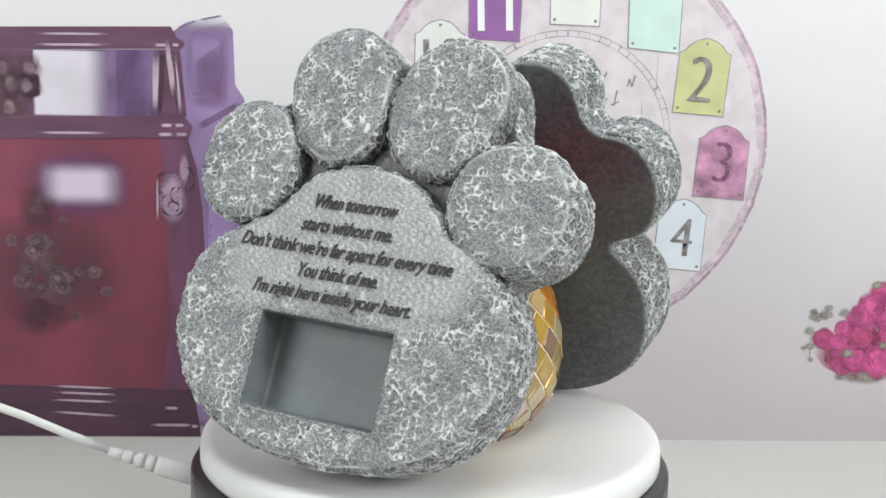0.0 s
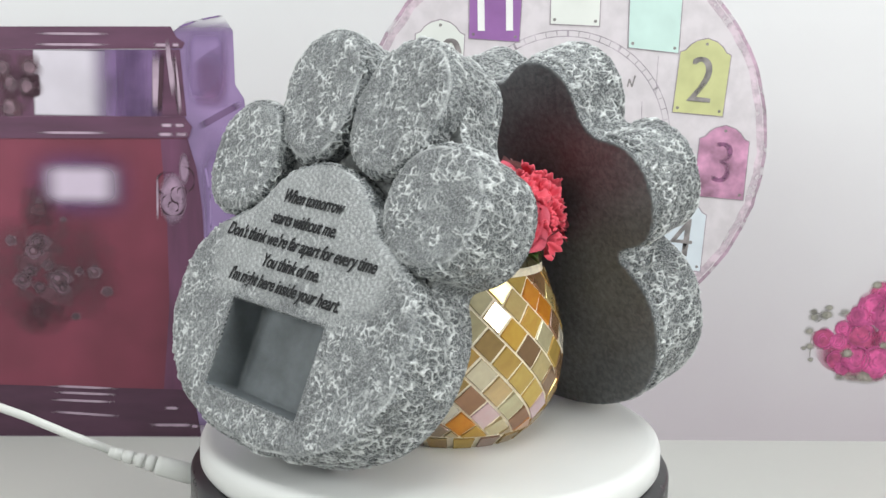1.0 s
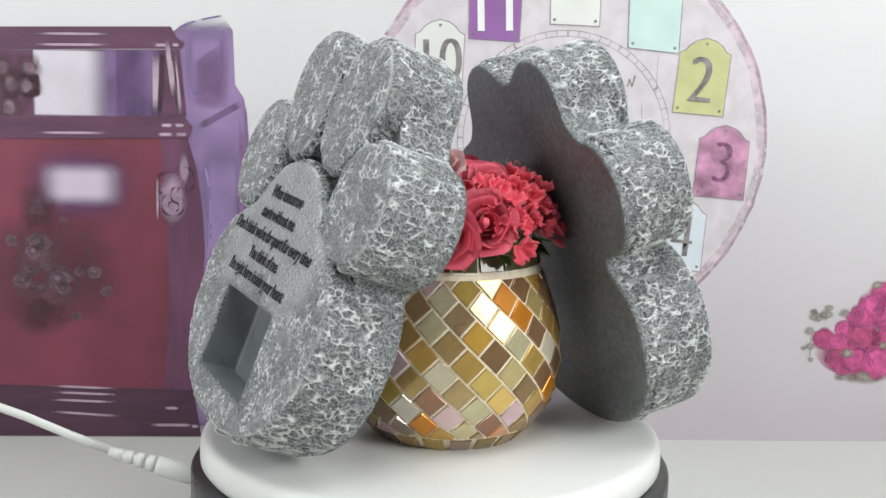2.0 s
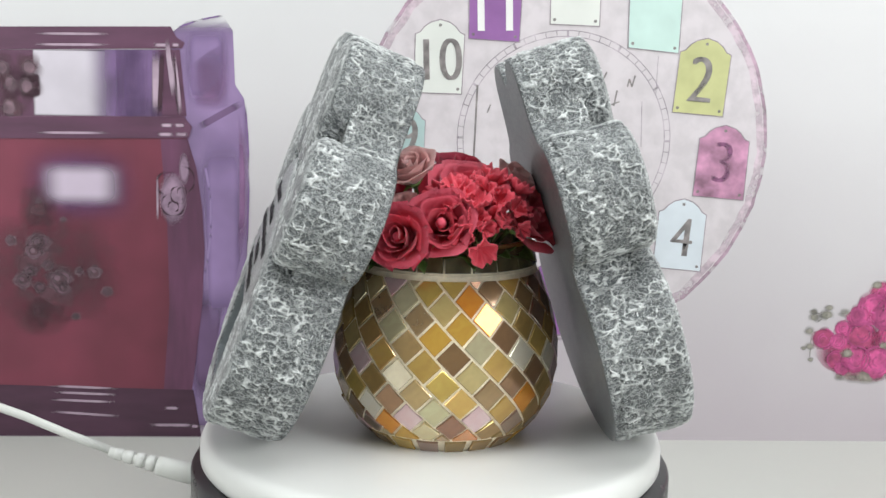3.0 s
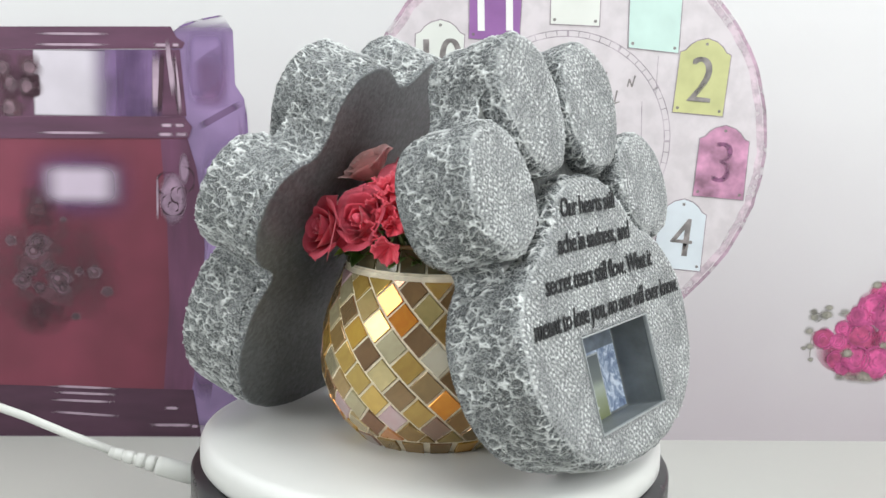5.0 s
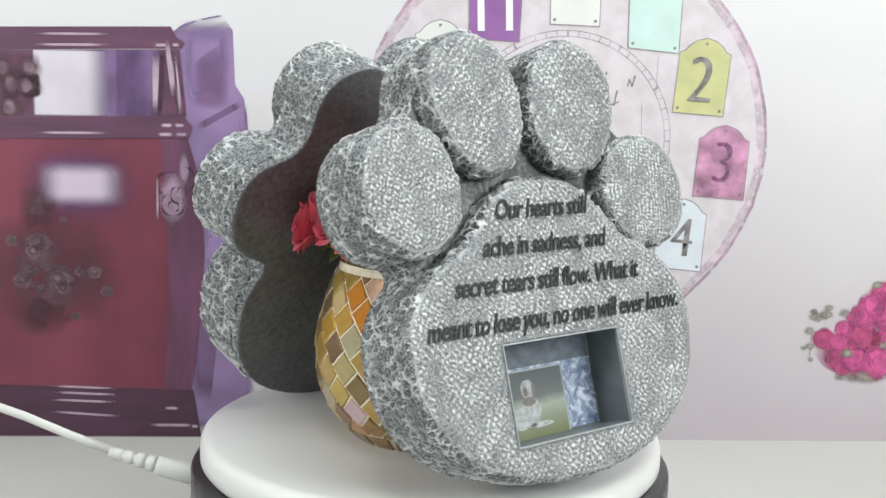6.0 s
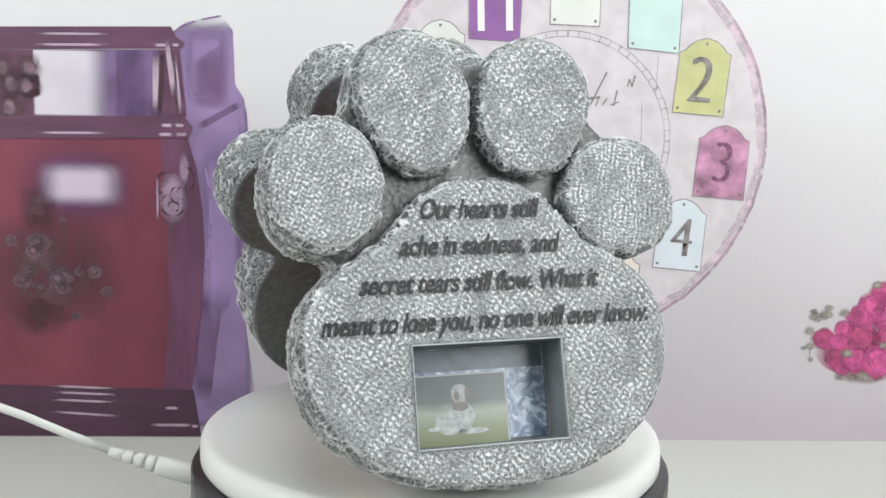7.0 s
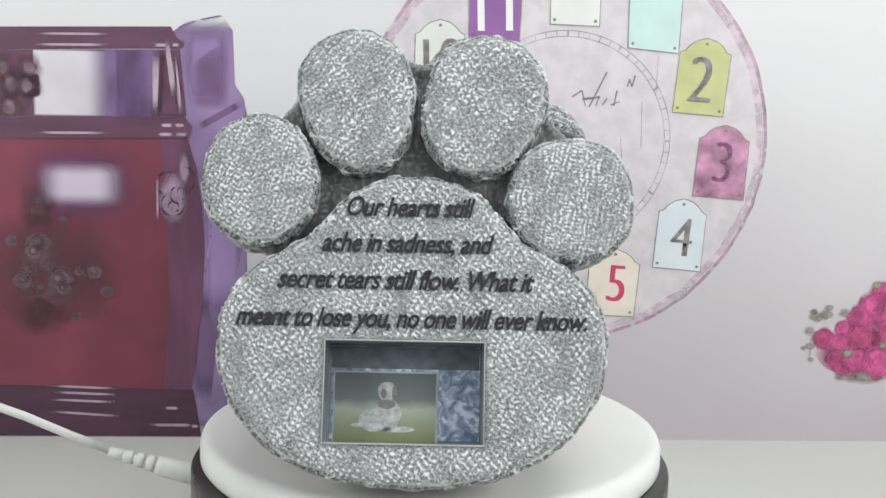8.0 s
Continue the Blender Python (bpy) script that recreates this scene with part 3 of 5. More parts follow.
    sheet("rose_leaves", blob((0.3419, -0.0273), 0.020, 0.007, 20, 0.2, 3), "sage", spray, 2)
    for k, (p, r) in enumerate((((0.3074, 0.0013), 0.010), ((0.3222, 0.0095), 0.008), ((0.3190, -0.0012), 0.008), ((0.3371, 0.0052), 0.014), ((0.3455, 0.0261), 0.016), ((0.3558, 0.0196), 0.014), ((0.3508, 0.0371), 0.010), ((0.3342, -0.0144), 0.013), ((0.3508, -0.0161), 0.015),
                                ((0.3179, -0.0146), 0.008), ((0.3237, -0.0217), 0.007), ((0.3338, 0.0193), 0.010), ((0.3617, 0.0019), 0.016), ((0.3609, 0.0372), 0.014), ((0.3721, -0.0159), 0.014), ((0.3602, 0.0460), 0.008))):
        rose = sheet("printed_rose", blob(p, r, r * 0.9, 24, 0.06, k, 5), "magenta" if k % 3 else "magenta_deep", spray, 3 + k % 3)
        for q in range(4):
            a = 57 * (k + 1.6 * q)
            ring_sheet("petal_line", p, r * (0.2 + 0.18 * q), r * (0.28 + 0.19 * q), "magenta_mid", rose, 6, a, a + 170)
    for k, (p, r) in enumerate((((0.3008, 0.0189), 0.006), ((0.3081, 0.0208), 0.007), ((0.2959, 0.0079), 0.005), ((0.2972, -0.0041), 0.0045), ((0.2984, 0.0224), 0.004), ((0.3104, 0.0256), 0.004), ((0.3217, 0.0214), 0.005), ((0.2984, -0.0148), 0.003), ((0.2921, -0.0059), 0.003), ((0.3216, -0.0289), 0.005), ((0.3263, -0.0100), 0.006), ((0.3459, 0.0436), 0.005), ((0.3564, -0.0035), 0.006))):
        sheet("rose_leaf", blob(p, r, r * 0.7, 12, 0.25, k + 30, 3), "sage", spray, 7)
    for a, b in (((0.2974, 0.0057), (0.2977, -0.0166)), ((0.2991, 0.0123), (0.3115, 0.0226)), ((0.2967, -0.0032), (0.2908, -0.0068))):
        sheet("rose_twig", stroke(a, b, 0.0010), "sage", spray, 7)
    return board


# ---- the turntable ----


def build_turntable():
    table = thing("turntable", pose(0, 0, TABLE_Z), "motorised turntable with white disc and black rubber ring", "turntable")
    part("housing", lathe(bmesh.new(), [(0, 0), (0.128, 0), (0.1315, 0.004), (0.1315, 0.044), (0.130, 0.046), (0, 0.046)], 128), BASE_GREY, table, "grey plastic housing")
    part("rubber_ring", lathe(bmesh.new(), [(0.10, 0.046), (0.1295, 0.046), (0.1312, 0.049), (0.1312, 0.061), (0.1295, 0.064), (0.10, 0.064)], 128, True), RUBBER, table, "black rubber ring")
    disc = part("disc", lathe(bmesh.new(), [(0, -0.0155), (0.1245, -0.0155), (0.1262, -0.013), (0.1262, -0.005), (0.1250, -0.0018), (0.1225, -0.0003), (0.119, 0), (0, 0)], 160), DISC_WHITE, table, "glossy white round disc")
    disc.matrix_basis = pose(0, 0, -TABLE_Z)
    return disc


# ---- the stones, as solids on a grid ----


def oval(x, y, cx, cy, a, b, turn, power=2.0, egg=0.0):
    """Signed distance, about, to an oval; egg > 0 narrows its lower end."""
    t = math.radians(turn)
    u = (x - cx) * math.cos(t) + (y - cy) * math.sin(t)
    v = -(x - cx) * math.sin(t) + (y - cy) * math.cos(t)
    w = a * (1 + egg * v / b)
    f = (np.abs(u / w) ** power + np.abs(v / b) ** power) ** (1 / power)
    step = x[1, 0] - x[0, 0]
    gx, gy = np.gradient(f, step)
    return (f - 1) / np.maximum(np.hypot(gx, gy), 1e-3)


def melt(a, b, k):
    h = np.clip(0.5 + 0.5 * (b - a) / k, 0, 1)
    return b * (1 - h) + a * h - k * h * (1 - h)


def slab(d2, z, back, front, round_):
    """A solid of outline d2 between two heights, with rounded front edges."""
    q1, q2 = d2 + round_, z - front + round_
    body = np.minimum(np.maximum(q1, q2), 0) + np.hypot(np.maximum(q1, 0), np.maximum(q2, 0)) - round_
    return np.maximum(body, back - z)


def lumps(x, y, z, size, seed):
    """Smooth noise from -1 to 1 on a lattice."""
    rng = np.random.default_rng(seed)
    lat = rng.uniform(-1, 1, (24, 24, 24))
    out = []
    for c in (x, y, z):
        c = c / size + 100.0
        i = np.floor(c).astype(int)
        t = c - i
        out.append((i, t * t * (3 - 2 * t)))
    (ix, tx), (iy, ty), (iz, tz) = out
    total = 0
    for a in (0, 1):
        for b in (0, 1):
            for c in (0, 1):
                wx, wy, wz = (tx if a else 1 - tx), (ty if b else 1 - ty), (tz if c else 1 - tz)
                total = total + lat[(ix + a) % 24, (iy + b) % 24, (iz + c) % 24] * wx * wy * wz
    return total


def solid_mesh(name, field, lo, step, materials, pick=None, relief=None):
    """A smooth skin (surface nets) round the cells where field < 0; lo and step in metres."""
    inside = field < 0
    n = np.array(field.shape)
    corners = [(a, b, c) for a in (0, 1) for b in (0, 1) for c in (0, 1)]
    sub = {k: field[k[0]:n[0] - 1 + k[0], k[1]:n[1] - 1 + k[1], k[2]:n[2] - 1 + k[2]] for k in corners}
    count = sum((sub[k] < 0).astype(np.int8) for k in corners)
    live = (count > 0) & (count < 8)
    index = np.full(live.shape, -1)
    index[live] = np.arange(live.sum())
    cells = np.argwhere(live)
    place, weight = np.zeros((len(cells), 3)), np.zeros(len(cells))
    for k in corners:
        for axis in range(3):
            if k[axis]:
                continue
            k2 = tuple(1 if i == axis else v for i, v in enumerate(k))
            fa, fb = sub[k][live], sub[k2][live]
            cross = (fa < 0) != (fb < 0)
            t = np.where(cross, fa / np.where(cross, fa - fb, 1), 0)
            p = np.array(k, float)[None, :].repeat(len(cells), 0)
            p[:, axis] += t
            place += p * cross[:, None]
            weight += cross
    verts = (cells + place / weight[:, None]) * step + np.array(lo)
    quads = []
    for axis in range(3):
        o1, o2 = [i for i in range(3) if i != axis]
        a = [slice(1, -1)] * 3
        a[axis] = slice(0, -1)
        b = list(a)
        b[axis] = slice(1, None)
        ia, ib = inside[tuple(a)], inside[tuple(b)]
        for sign in (0, 1):
            hit = np.argwhere((ia & ~ib) if sign == 0 else (~ia & ib))
            hit = hit + np.array([0 if i == axis else 1 for i in range(3)])
            ring = []
            for d1, d2 in ((0, 0), (1, 0), (1, 1), (0, 1)):
                c = hit.copy()
                c[:, o1] -= d1
                c[:, o2] -= d2
                ring.append(index[c[:, 0], c[:, 1], c[:, 2]])
            q = np.stack(ring, 1)
            flip = (sign == 1) != (axis == 1)
            quads.append(q[:, ::-1] if flip else q)
    quads = np.concatenate(quads)
    kinds = np.zeros(len(quads), np.int32)
    if pick:
        mid, nrm = verts[quads].mean(1), face_normals(verts, quads)
        kinds = pick(mid, nrm).astype(np.int32)
    ridge = np.zeros(len(verts))
    if relief:
        verts, quads = halved(verts, quads)
        kinds = np.repeat(kinds, 4)
        verts, ridge = relief(verts, vertex_normals(verts, quads))
    me = bpy.data.meshes.new(name)
    me.vertices.add(len(verts))
    me.vertices.foreach_set("co", verts.astype(np.float32).ravel())
    me.loops.add(quads.size)
    me.loops.foreach_set("vertex_index", quads.astype(np.int32).ravel())
    me.polygons.add(len(quads))
    me.polygons.foreach_set("loop_start", np.arange(0, quads.size, 4, dtype=np.int32))
    for m in materials:
        me.materials.append(m)
    me.polygons.foreach_set("material_index", kinds)
    me.update(calc_edges=True)
    me.attributes.new("ridge", "FLOAT", "POINT").data.foreach_set("value", ridge.astype(np.float32))
    me.shade_smooth()
    return me


def face_normals(verts, quads):
    va, vb, vc = (verts[quads[:, i]] for i in (0, 1, 2))
    nrm = np.cross(vb - va, vc - va)
    return nrm / np.maximum(np.linalg.norm(nrm, axis=1), 1e-12)[:, None]


def vertex_normals(verts, quads):
    fn = face_normals(verts, quads)
    out = np.stack([np.bincount(quads.ravel(), np.repeat(fn[:, k], 4), len(verts)) for k in range(3)], 1)
    return out / np.maximum(np.linalg.norm(out, axis=1), 1e-12)[:, None]


def halved(verts, quads):
    """Each four-sided face cut into four."""
    n, f = len(verts), len(quads)
    a, b = quads.ravel(), np.roll(quads, -1, 1).ravel()
    key = np.minimum(a, b).astype(np.int64) * n + np.maximum(a, b)
    uniq, back = np.unique(key, return_inverse=True)
    edge = back.reshape(f, 4) + n
    heart = np.arange(f) + n + len(uniq)
    every = np.concatenate([verts, (verts[uniq // n] + verts[uniq % n]) / 2, verts[quads].mean(1)])
    small = np.stack([np.stack([quads[:, k], edge[:, k], heart, edge[:, k - 1]], 1) for k in range(4)], 1)
    return every, small.reshape(-1, 4)


def cell_walls(p, size, seed):
    """How near each point lies to the walls between random cells of that size: 0 on a wall, about 1 amid a cell."""
    rng = np.random.default_rng(seed)
    jit = rng.uniform(0.08, 0.92, (16, 16, 16, 3))
    q = p / size + 64.0
    base = np.floor(q).astype(int)
    near = np.full(len(p), 9.0)
    second = near.copy()
    for a in (-1, 0, 1):
        for b in (-1, 0, 1):
            for c in (-1, 0, 1):
                i = base + (a, b, c)
                d = np.linalg.norm(i + jit[i[:, 0] % 16, i[:, 1] % 16, i[:, 2] % 16] - q, axis=1)
                second = np.minimum(second, np.maximum(near, d))
                near = np.minimum(near, d)
    return second - near


def network(p, size, seed, wide, warp, live):
    """Crinkled ridges, 0 to 1, along the warped walls of random cells, broken here and strong there; only where live."""
    out = np.zeros(len(p))
    p = p[live]
    bent = p + warp * size * np.stack([lumps(*p.T, size * 1.3, seed + k) for k in range(3)], 1)
    bent = bent + 0.45 * warp * size * np.stack([lumps(*p.T, size * 0.5, seed + 5 + k) for k in range(3)], 1)
    big = np.exp(-(cell_walls(bent, size, seed) / wide) ** 2)
    small = np.exp(-(cell_walls(bent * 1.9, size, seed + 1) / (wide * 1.5)) ** 2)
    gate = np.clip(0.68 + 0.85 * lumps(*p.T, size * 1.1, seed + 2), 0.15, 1)
    gate2 = np.clip(0.30 + 0.95 * lumps(*p.T, size * 0.9, seed + 3), 0, 1)
    out[live] = np.maximum(big * gate, 0.5 * small * gate2)
    return out


def worms(p, pitch, seed, live):
    """A labyrinth of short worm-like ridges of that pitch across the face, 0 to 1."""
    out = np.zeros(len(p))
    q = p[live]
    rng = np.random.default_rng(seed)
    bend = 0.35 * pitch * np.stack([lumps(*q.T, pitch * 1.6, seed + k) for k in range(2)], 1)
    x, y = (q[:, :2] + bend).T
    total = 0
    for _ in range(22):
        a, k = rng.uniform(0, 2 * math.pi), 2 * math.pi / pitch * rng.uniform(0.55, 1.6)
        total = total + np.cos(k * (x * math.cos(a) + y * math.sin(a)) + rng.uniform(0, 6.3))
    out[live] = np.clip(0.26 + 0.42 * total / math.sqrt(11), 0, 1) * np.clip(0.82 + 0.45 * lumps(*q.T, pitch * 3.0, seed + 8), 0.35, 1)
    return out


def stone_relief(seed, face_size, face_deep, calm=None):
    """Relief of a casting: worm-like veins down its sides and a net of ridges and pits on its face; calm smooths the lettered part."""
    def relief(verts, nrm):
        l, b, r, t = WINDOW
        face = np.clip((nrm[:, 2] - 0.55) / 0.35, 0, 1)
        back = np.clip((verts[:, 2] + THICK) / 0.004, 0, 1)
        off = np.maximum(np.maximum(l - verts[:, 0], verts[:, 0] - r), np.maximum(b - verts[:, 1], verts[:, 1] - t))
        open_ = np.clip((off - 0.0006) / 0.002, 0, 1)
        on_side = network(verts * (1, 1, 0.72), 0.0042, seed, 0.105, 0.50, (face < 1) & (back > 0))
        on_face = worms(verts, face_size, seed + 20, face > 0)
        if calm is not None:
            on_face = np.maximum(0.35 * on_face, 0.9 * network(verts, face_size * 1.4, seed + 20, 0.10, 0.5, face > 0))
        deep = np.full(len(verts), face_deep)
        if calm:
            quiet = np.clip((verts[:, 1] - calm + 0.012 * lumps(*verts.T, 0.02, seed)) / 0.02, 0, 1)
            quiet = quiet * np.clip((0.072 - np.hypot(verts[:, 0] + 0.0085, (verts[:, 1] - 0.115) * 0.9)) / 0.012, 0, 1)
            fine = worms(verts, face_size * 0.8, seed + 40, face > 0)
            on_face = on_face * (1 - quiet) + quiet * (0.30 + 0.30 * fine)
            deep = deep * (1 - 0.65 * quiet)
        ridge = on_side * (1 - face) + on_face * face
        rim = np.clip(1 - np.abs(face - 0.55) / 0.45, 0, 1)
        ridge = np.maximum(ridge, rim * np.clip(0.42 + 0.5 * lumps(*verts.T, 0.006, seed + 60), 0, 0.7))
        push = (0.0013 * (on_side - 0.22) * (1 - face) + deep * (on_face - 1.0) * face) * open_ * back
        return verts + nrm * push[:, None], ridge * open_ * back
    return relief


THICK = 0.042
TOES = ((-0.0802, 0.1512, 0.0265, 0.0304, 4, -0.04), (-0.0364, 0.1887, 0.0269, 0.0345, 12, 0.10),
        (0.0217, 0.1872, 0.0283, 0.0342, -18, 0.06), (0.0626, 0.1437, 0.0292, 0.0290, 0, 0.0))
WINDOW = (-0.0472, 0.0325, 0.0238, 0.0775)      # left, bottom, right, top


def pad_outline(x, y):
    low = oval(x, y, -0.0085, 0.071, 0.0870, 0.0580, 0, 2.3, 0.07)
    top = oval(x, y, -0.0085, 0.118, 0.042, 0.0355, 0, 2.1)
    return melt(low, top, 0.016)


def stone_grid(lo, hi, step):
    axes = [np.arange(a, b, step) for a, b in zip(lo, hi)]
    return np.meshgrid(*axes, indexing="ij")


# by normal: front tone, sides with shade in their colour, then the back
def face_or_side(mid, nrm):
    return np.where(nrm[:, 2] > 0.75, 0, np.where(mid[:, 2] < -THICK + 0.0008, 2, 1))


def uneven(x, y, z, seed):
    """Lumps of the casting, flatter on the face than on the sides."""
    return (0.0008 * lumps(x, y, z, 0.010, seed) + 0.0005 * lumps(x, y, z, 0.0045, seed + 9)) * np.clip(0.05 - z / 0.006, 0.05, 1)


def build_stone_meshes(grow, seed, face_size, face_deep, calm=None, toe_shift=0.0):
    """The casting; grow fattens its outline, as one of the pair came out a little larger, with its toes set to one side."""
    toes = [(cx + toe_shift, *rest) for cx, *rest in TOES]
    step = 0.0012
    made = {}
    for k, (cx, cy, a, b, turn, egg) in enumerate(toes):
        lo = (cx - 0.042, cy - 0.045, -THICK + 0.004)
        x, y, z = stone_grid(lo, (cx + 0.042, cy + 0.045, 0.005), step)
        d2 = oval(x[:, :, 0], y[:, :, 0], cx, cy, a, b, turn, 2.15, egg)[:, :, None] - grow
        f = slab(d2, z, -THICK + 0.006, 0.0, 0.007) + uneven(x, y, z, k)
        made["toe", k] = solid_mesh("toe_pad", f, lo, step, [STONE_FACE, STONE_SIDE_SHADED], face_or_side, stone_relief(seed + k, face_size, face_deep, calm and 9.0))
    lo = (-0.105, 0.004, -THICK + 0.004)
    x, y, z = stone_grid(lo, (0.092, 0.166, 0.005), step)
    d2 = pad_outline(x[:, :, 0], y[:, :, 0])[:, :, None] - grow
    f = slab(d2, z, -THICK + 0.006, 0.0, 0.006) + uneven(x, y, z, 5)
    l, b, r, t = WINDOW
    hole = np.maximum(np.maximum(np.abs(x - (l + r) / 2) - (r - l) / 2, np.abs(y - (b + t) / 2) - (t - b) / 2), -0.022 - z)
    f = np.maximum(f, -hole)

    def pad_faces(mid, nrm):
        deep = (mid[:, 0] > l - 0.001) & (mid[:, 0] < r + 0.001) & (mid[:, 1] > b - 0.001) & (mid[:, 1] < t + 0.001) & (mid[:, 2] < -0.002) & (mid[:, 2] > -0.026)
        return np.where(deep, 2, face_or_side(mid, nrm))
    made["pad"] = solid_mesh("main_pad", f, lo, step, [STONE_FACE, STONE_SIDE_SHADED, STONE_HOLLOW], pad_faces, stone_relief(seed + 7, face_size, face_deep, calm))
    lo = (-0.122, 0.004, -THICK - 0.004)
    x, y, z = stone_grid(lo, (0.108, 0.238, -0.004), step)
    x2, y2 = x[:, :, 0], y[:, :, 0]
    d2 = pad_outline(x2, y2) + 0.001
    for cx, cy, a, b2, turn, egg in toes:
        d2 = melt(d2, oval(x2, y2, cx, cy, a, b2, turn, 2.15, egg) + 0.001, 0.014)
    d2 = d2 - grow
    d2 = melt(d2, oval(x2, y2, -0.008, 0.150, 0.074, 0.058, 0), 0.012)
    f = slab(d2[:, :, None], z, -THICK, -0.013, 0.003) + 0.0006 * lumps(x, y, z, 0.010, 7) * (z > -THICK + 0.004)
    f = np.maximum(f, -hole_like(x, y, z))
    made["body"] = solid_mesh("body", f, lo, step, [STONE_GROOVE_SHADED, STONE_SIDE_SHADED, STONE_BACK], face_or_side, stone_relief(seed + 9, 0.004, 0.0003))
    return made


def hole_like(x, y, z):
    l, b, r, t = WINDOW
    return np.maximum(np.maximum(np.abs(x - (l + r) / 2) - (r - l) / 2 - 0.003, np.abs(y - (b + t) / 2) - (t - b) / 2 - 0.003), -0.026 - z)


def text_mesh(words, size, width, slant=0.34, depth=0.00012):
    cu = bpy.data.curves.new("inscription", "FONT")
    cu.body, cu.size, cu.shear, cu.extrude, cu.resolution_u = words, size, slant, depth, 4
    cu.offset, cu.space_character, cu.space_word = 0.000017 * size / 0.001, 0.96, 0.85
    cu.align_x, cu.align_y = "CENTER", "BOTTOM_BASELINE"
    ob = new("inscription_source", cu)
    bpy.context.view_layer.update()
    me = bpy.data.meshes.new_from_object(ob.evaluated_get(bpy.context.evaluated_depsgraph_get()))
    have = max(v.co.x for v in me.vertices) - min(v.co.x for v in me.vertices)
    me.transform(Matrix.Diagonal((width / have, 1, 1, 1)))
    bpy.data.objects.remove(ob)
    bpy.data.curves.remove(cu)
    me.materials.clear()
    me.materials.append(INK)
    return me


def build_stone(m, meshes, lines, lean, label):
    stone = thing("memorial_stone", m, label, "memorial stone", "pair of paw-shaped memorial stones")
    for k, (name, me) in enumerate([("body", meshes["body"]), ("main_pad", meshes["pad"])] + [("toe_pad", meshes["toe", i]) for i in range(4)]):
        ob = new(name, me)
        ob.parent = stone
    for words, x, y, width, size in lines:
        ob = new("inscription", text_mesh(words, size, width))
        ob.parent = stone
        ob.matrix_basis = pose(x, y, 0.0004, 0, 0, lean)
        tagged(ob, label="dark painted engraved line of italic lettering")
    return stone


def stone_pose(foot, azimuth, rise, shift=(0, 0), turn=0.0):
    """Local x to the right on the face, y up it, z out of it."""
    a, e = math.radians(azimuth), math.radians(rise)
    n = Vector((math.cos(a) * math.cos(e), math.sin(a) * math.cos(e), math.sin(e)))
    h = Vector((-math.sin(a), math.cos(a), 0))
    v = n.cross(h)
    m = Matrix((h, v, n)).transposed().to_4x4()
    m.translation = foot
    return m @ pose(shift[0], shift[1], 0, 0, 0, turn)


# ---- the vase ----
VASE = (0.0109, 0.0012, 0.0)
def glass_tile():
    """Amber mosaic glass: each tile takes its own tint and a thin iridescent film."""
    m, nt, b = nodes_of("mosaic_glass", 0.12, 0.38)
    rnd = nt.nodes.new("ShaderNodeObjectInfo").outputs["Random"]
    pick = nt.nodes.new("ShaderNodeValToRGB")
    tints = ((0.36, 0.24, 0.09), (0.55, 0.37, 0.10), (0.26, 0.15, 0.07), (0.72, 0.27, 0.03), (0.24, 0.115, 0.05), (0.58, 0.44, 0.18), (0.40, 0.27, 0.11), (0.80, 0.72, 0.60), (0.34, 0.21, 0.09),
             (0.66, 0.39, 0.07), (0.72, 0.52, 0.56), (0.29, 0.17, 0.08), (0.50, 0.39, 0.17), (0.66, 0.52, 0.26), (0.45, 0.31, 0.12), (0.28, 0.16, 0.08), (0.42, 0.26, 0.09), (0.56, 0.50, 0.32))
    els = pick.color_ramp.elements
    pick.color_ramp.interpolation = "CONSTANT"
    while len(els) < len(tints):
        els.new(0.5)
    for k, (e, c) in enumerate(zip(els, tints)):
        e.position, e.color = k / len(tints), (*c, 1)
    nt.links.new(rnd, pick.inputs["Fac"])
    streak = noise_tex(nt, 110, 3, 0.5, 1.5)
    col = blend(nt, pick.outputs["Color"], ramp(nt, streak.outputs["Fac"], [(0.35, (0.35, 0.30, 0.22)), (0.65, (0.75, 0.70, 0.60))]), 0.25, "OVERLAY")
    nt.links.new(col, b.inputs["Base Color"])
    b.inputs["Coat IOR"].default_value = 2.1
    lustre = calc(nt, "FRACT", calc(nt, "MULTIPLY", rnd, 3.77))
    nt.links.new(calc(nt, "GREATER_THAN", lustre, 0.68), b.inputs["Coat Weight"])
    b.inputs["Coat Roughness"].default_value = 0.05
    b.inputs["Specular IOR Level"].default_value = 0.6
    b.inputs["Thin Film IOR"].default_value = 1.7
    b.inputs["Transmission Weight"].default_value = 0.12
    other = calc(nt, "FRACT", calc(nt, "MULTIPLY", rnd, 7.31))
    nt.links.new(calc(nt, "MULTIPLY_ADD", other, 420.0, 180.0), b.inputs["Thin Film Thickness"])
    bump(nt, b, streak.outputs["Fac"], 0.04, 0.0004)
    return m


GLASS_TILE = glass_tile()
NECK_GLASS = mottled("neck_glass", (0.095, 0.080, 0.040), 0.4, 90, 0.07)
GROUT = mottled("grout", (0.84, 0.76, 0.60), 0.15, 200, 0.7, relief=0.0003, fine=1200)
AMBER = mottled("amber_inside", (0.28, 0.16, 0.05), 0.2, 60, 0.25)
# (height, radius) of the vase's outside
OUTSIDE = ((0.0, 0.0385), (0.0085, 0.0470), (0.017, 0.0535), (0.028, 0.0580), (0.039, 0.0598), (0.050, 0.0600), (0.061, 0.0582), (0.071, 0.0555), (0.080, 0.0522), (0.0915, 0.0478))
STEPS = [0.0]
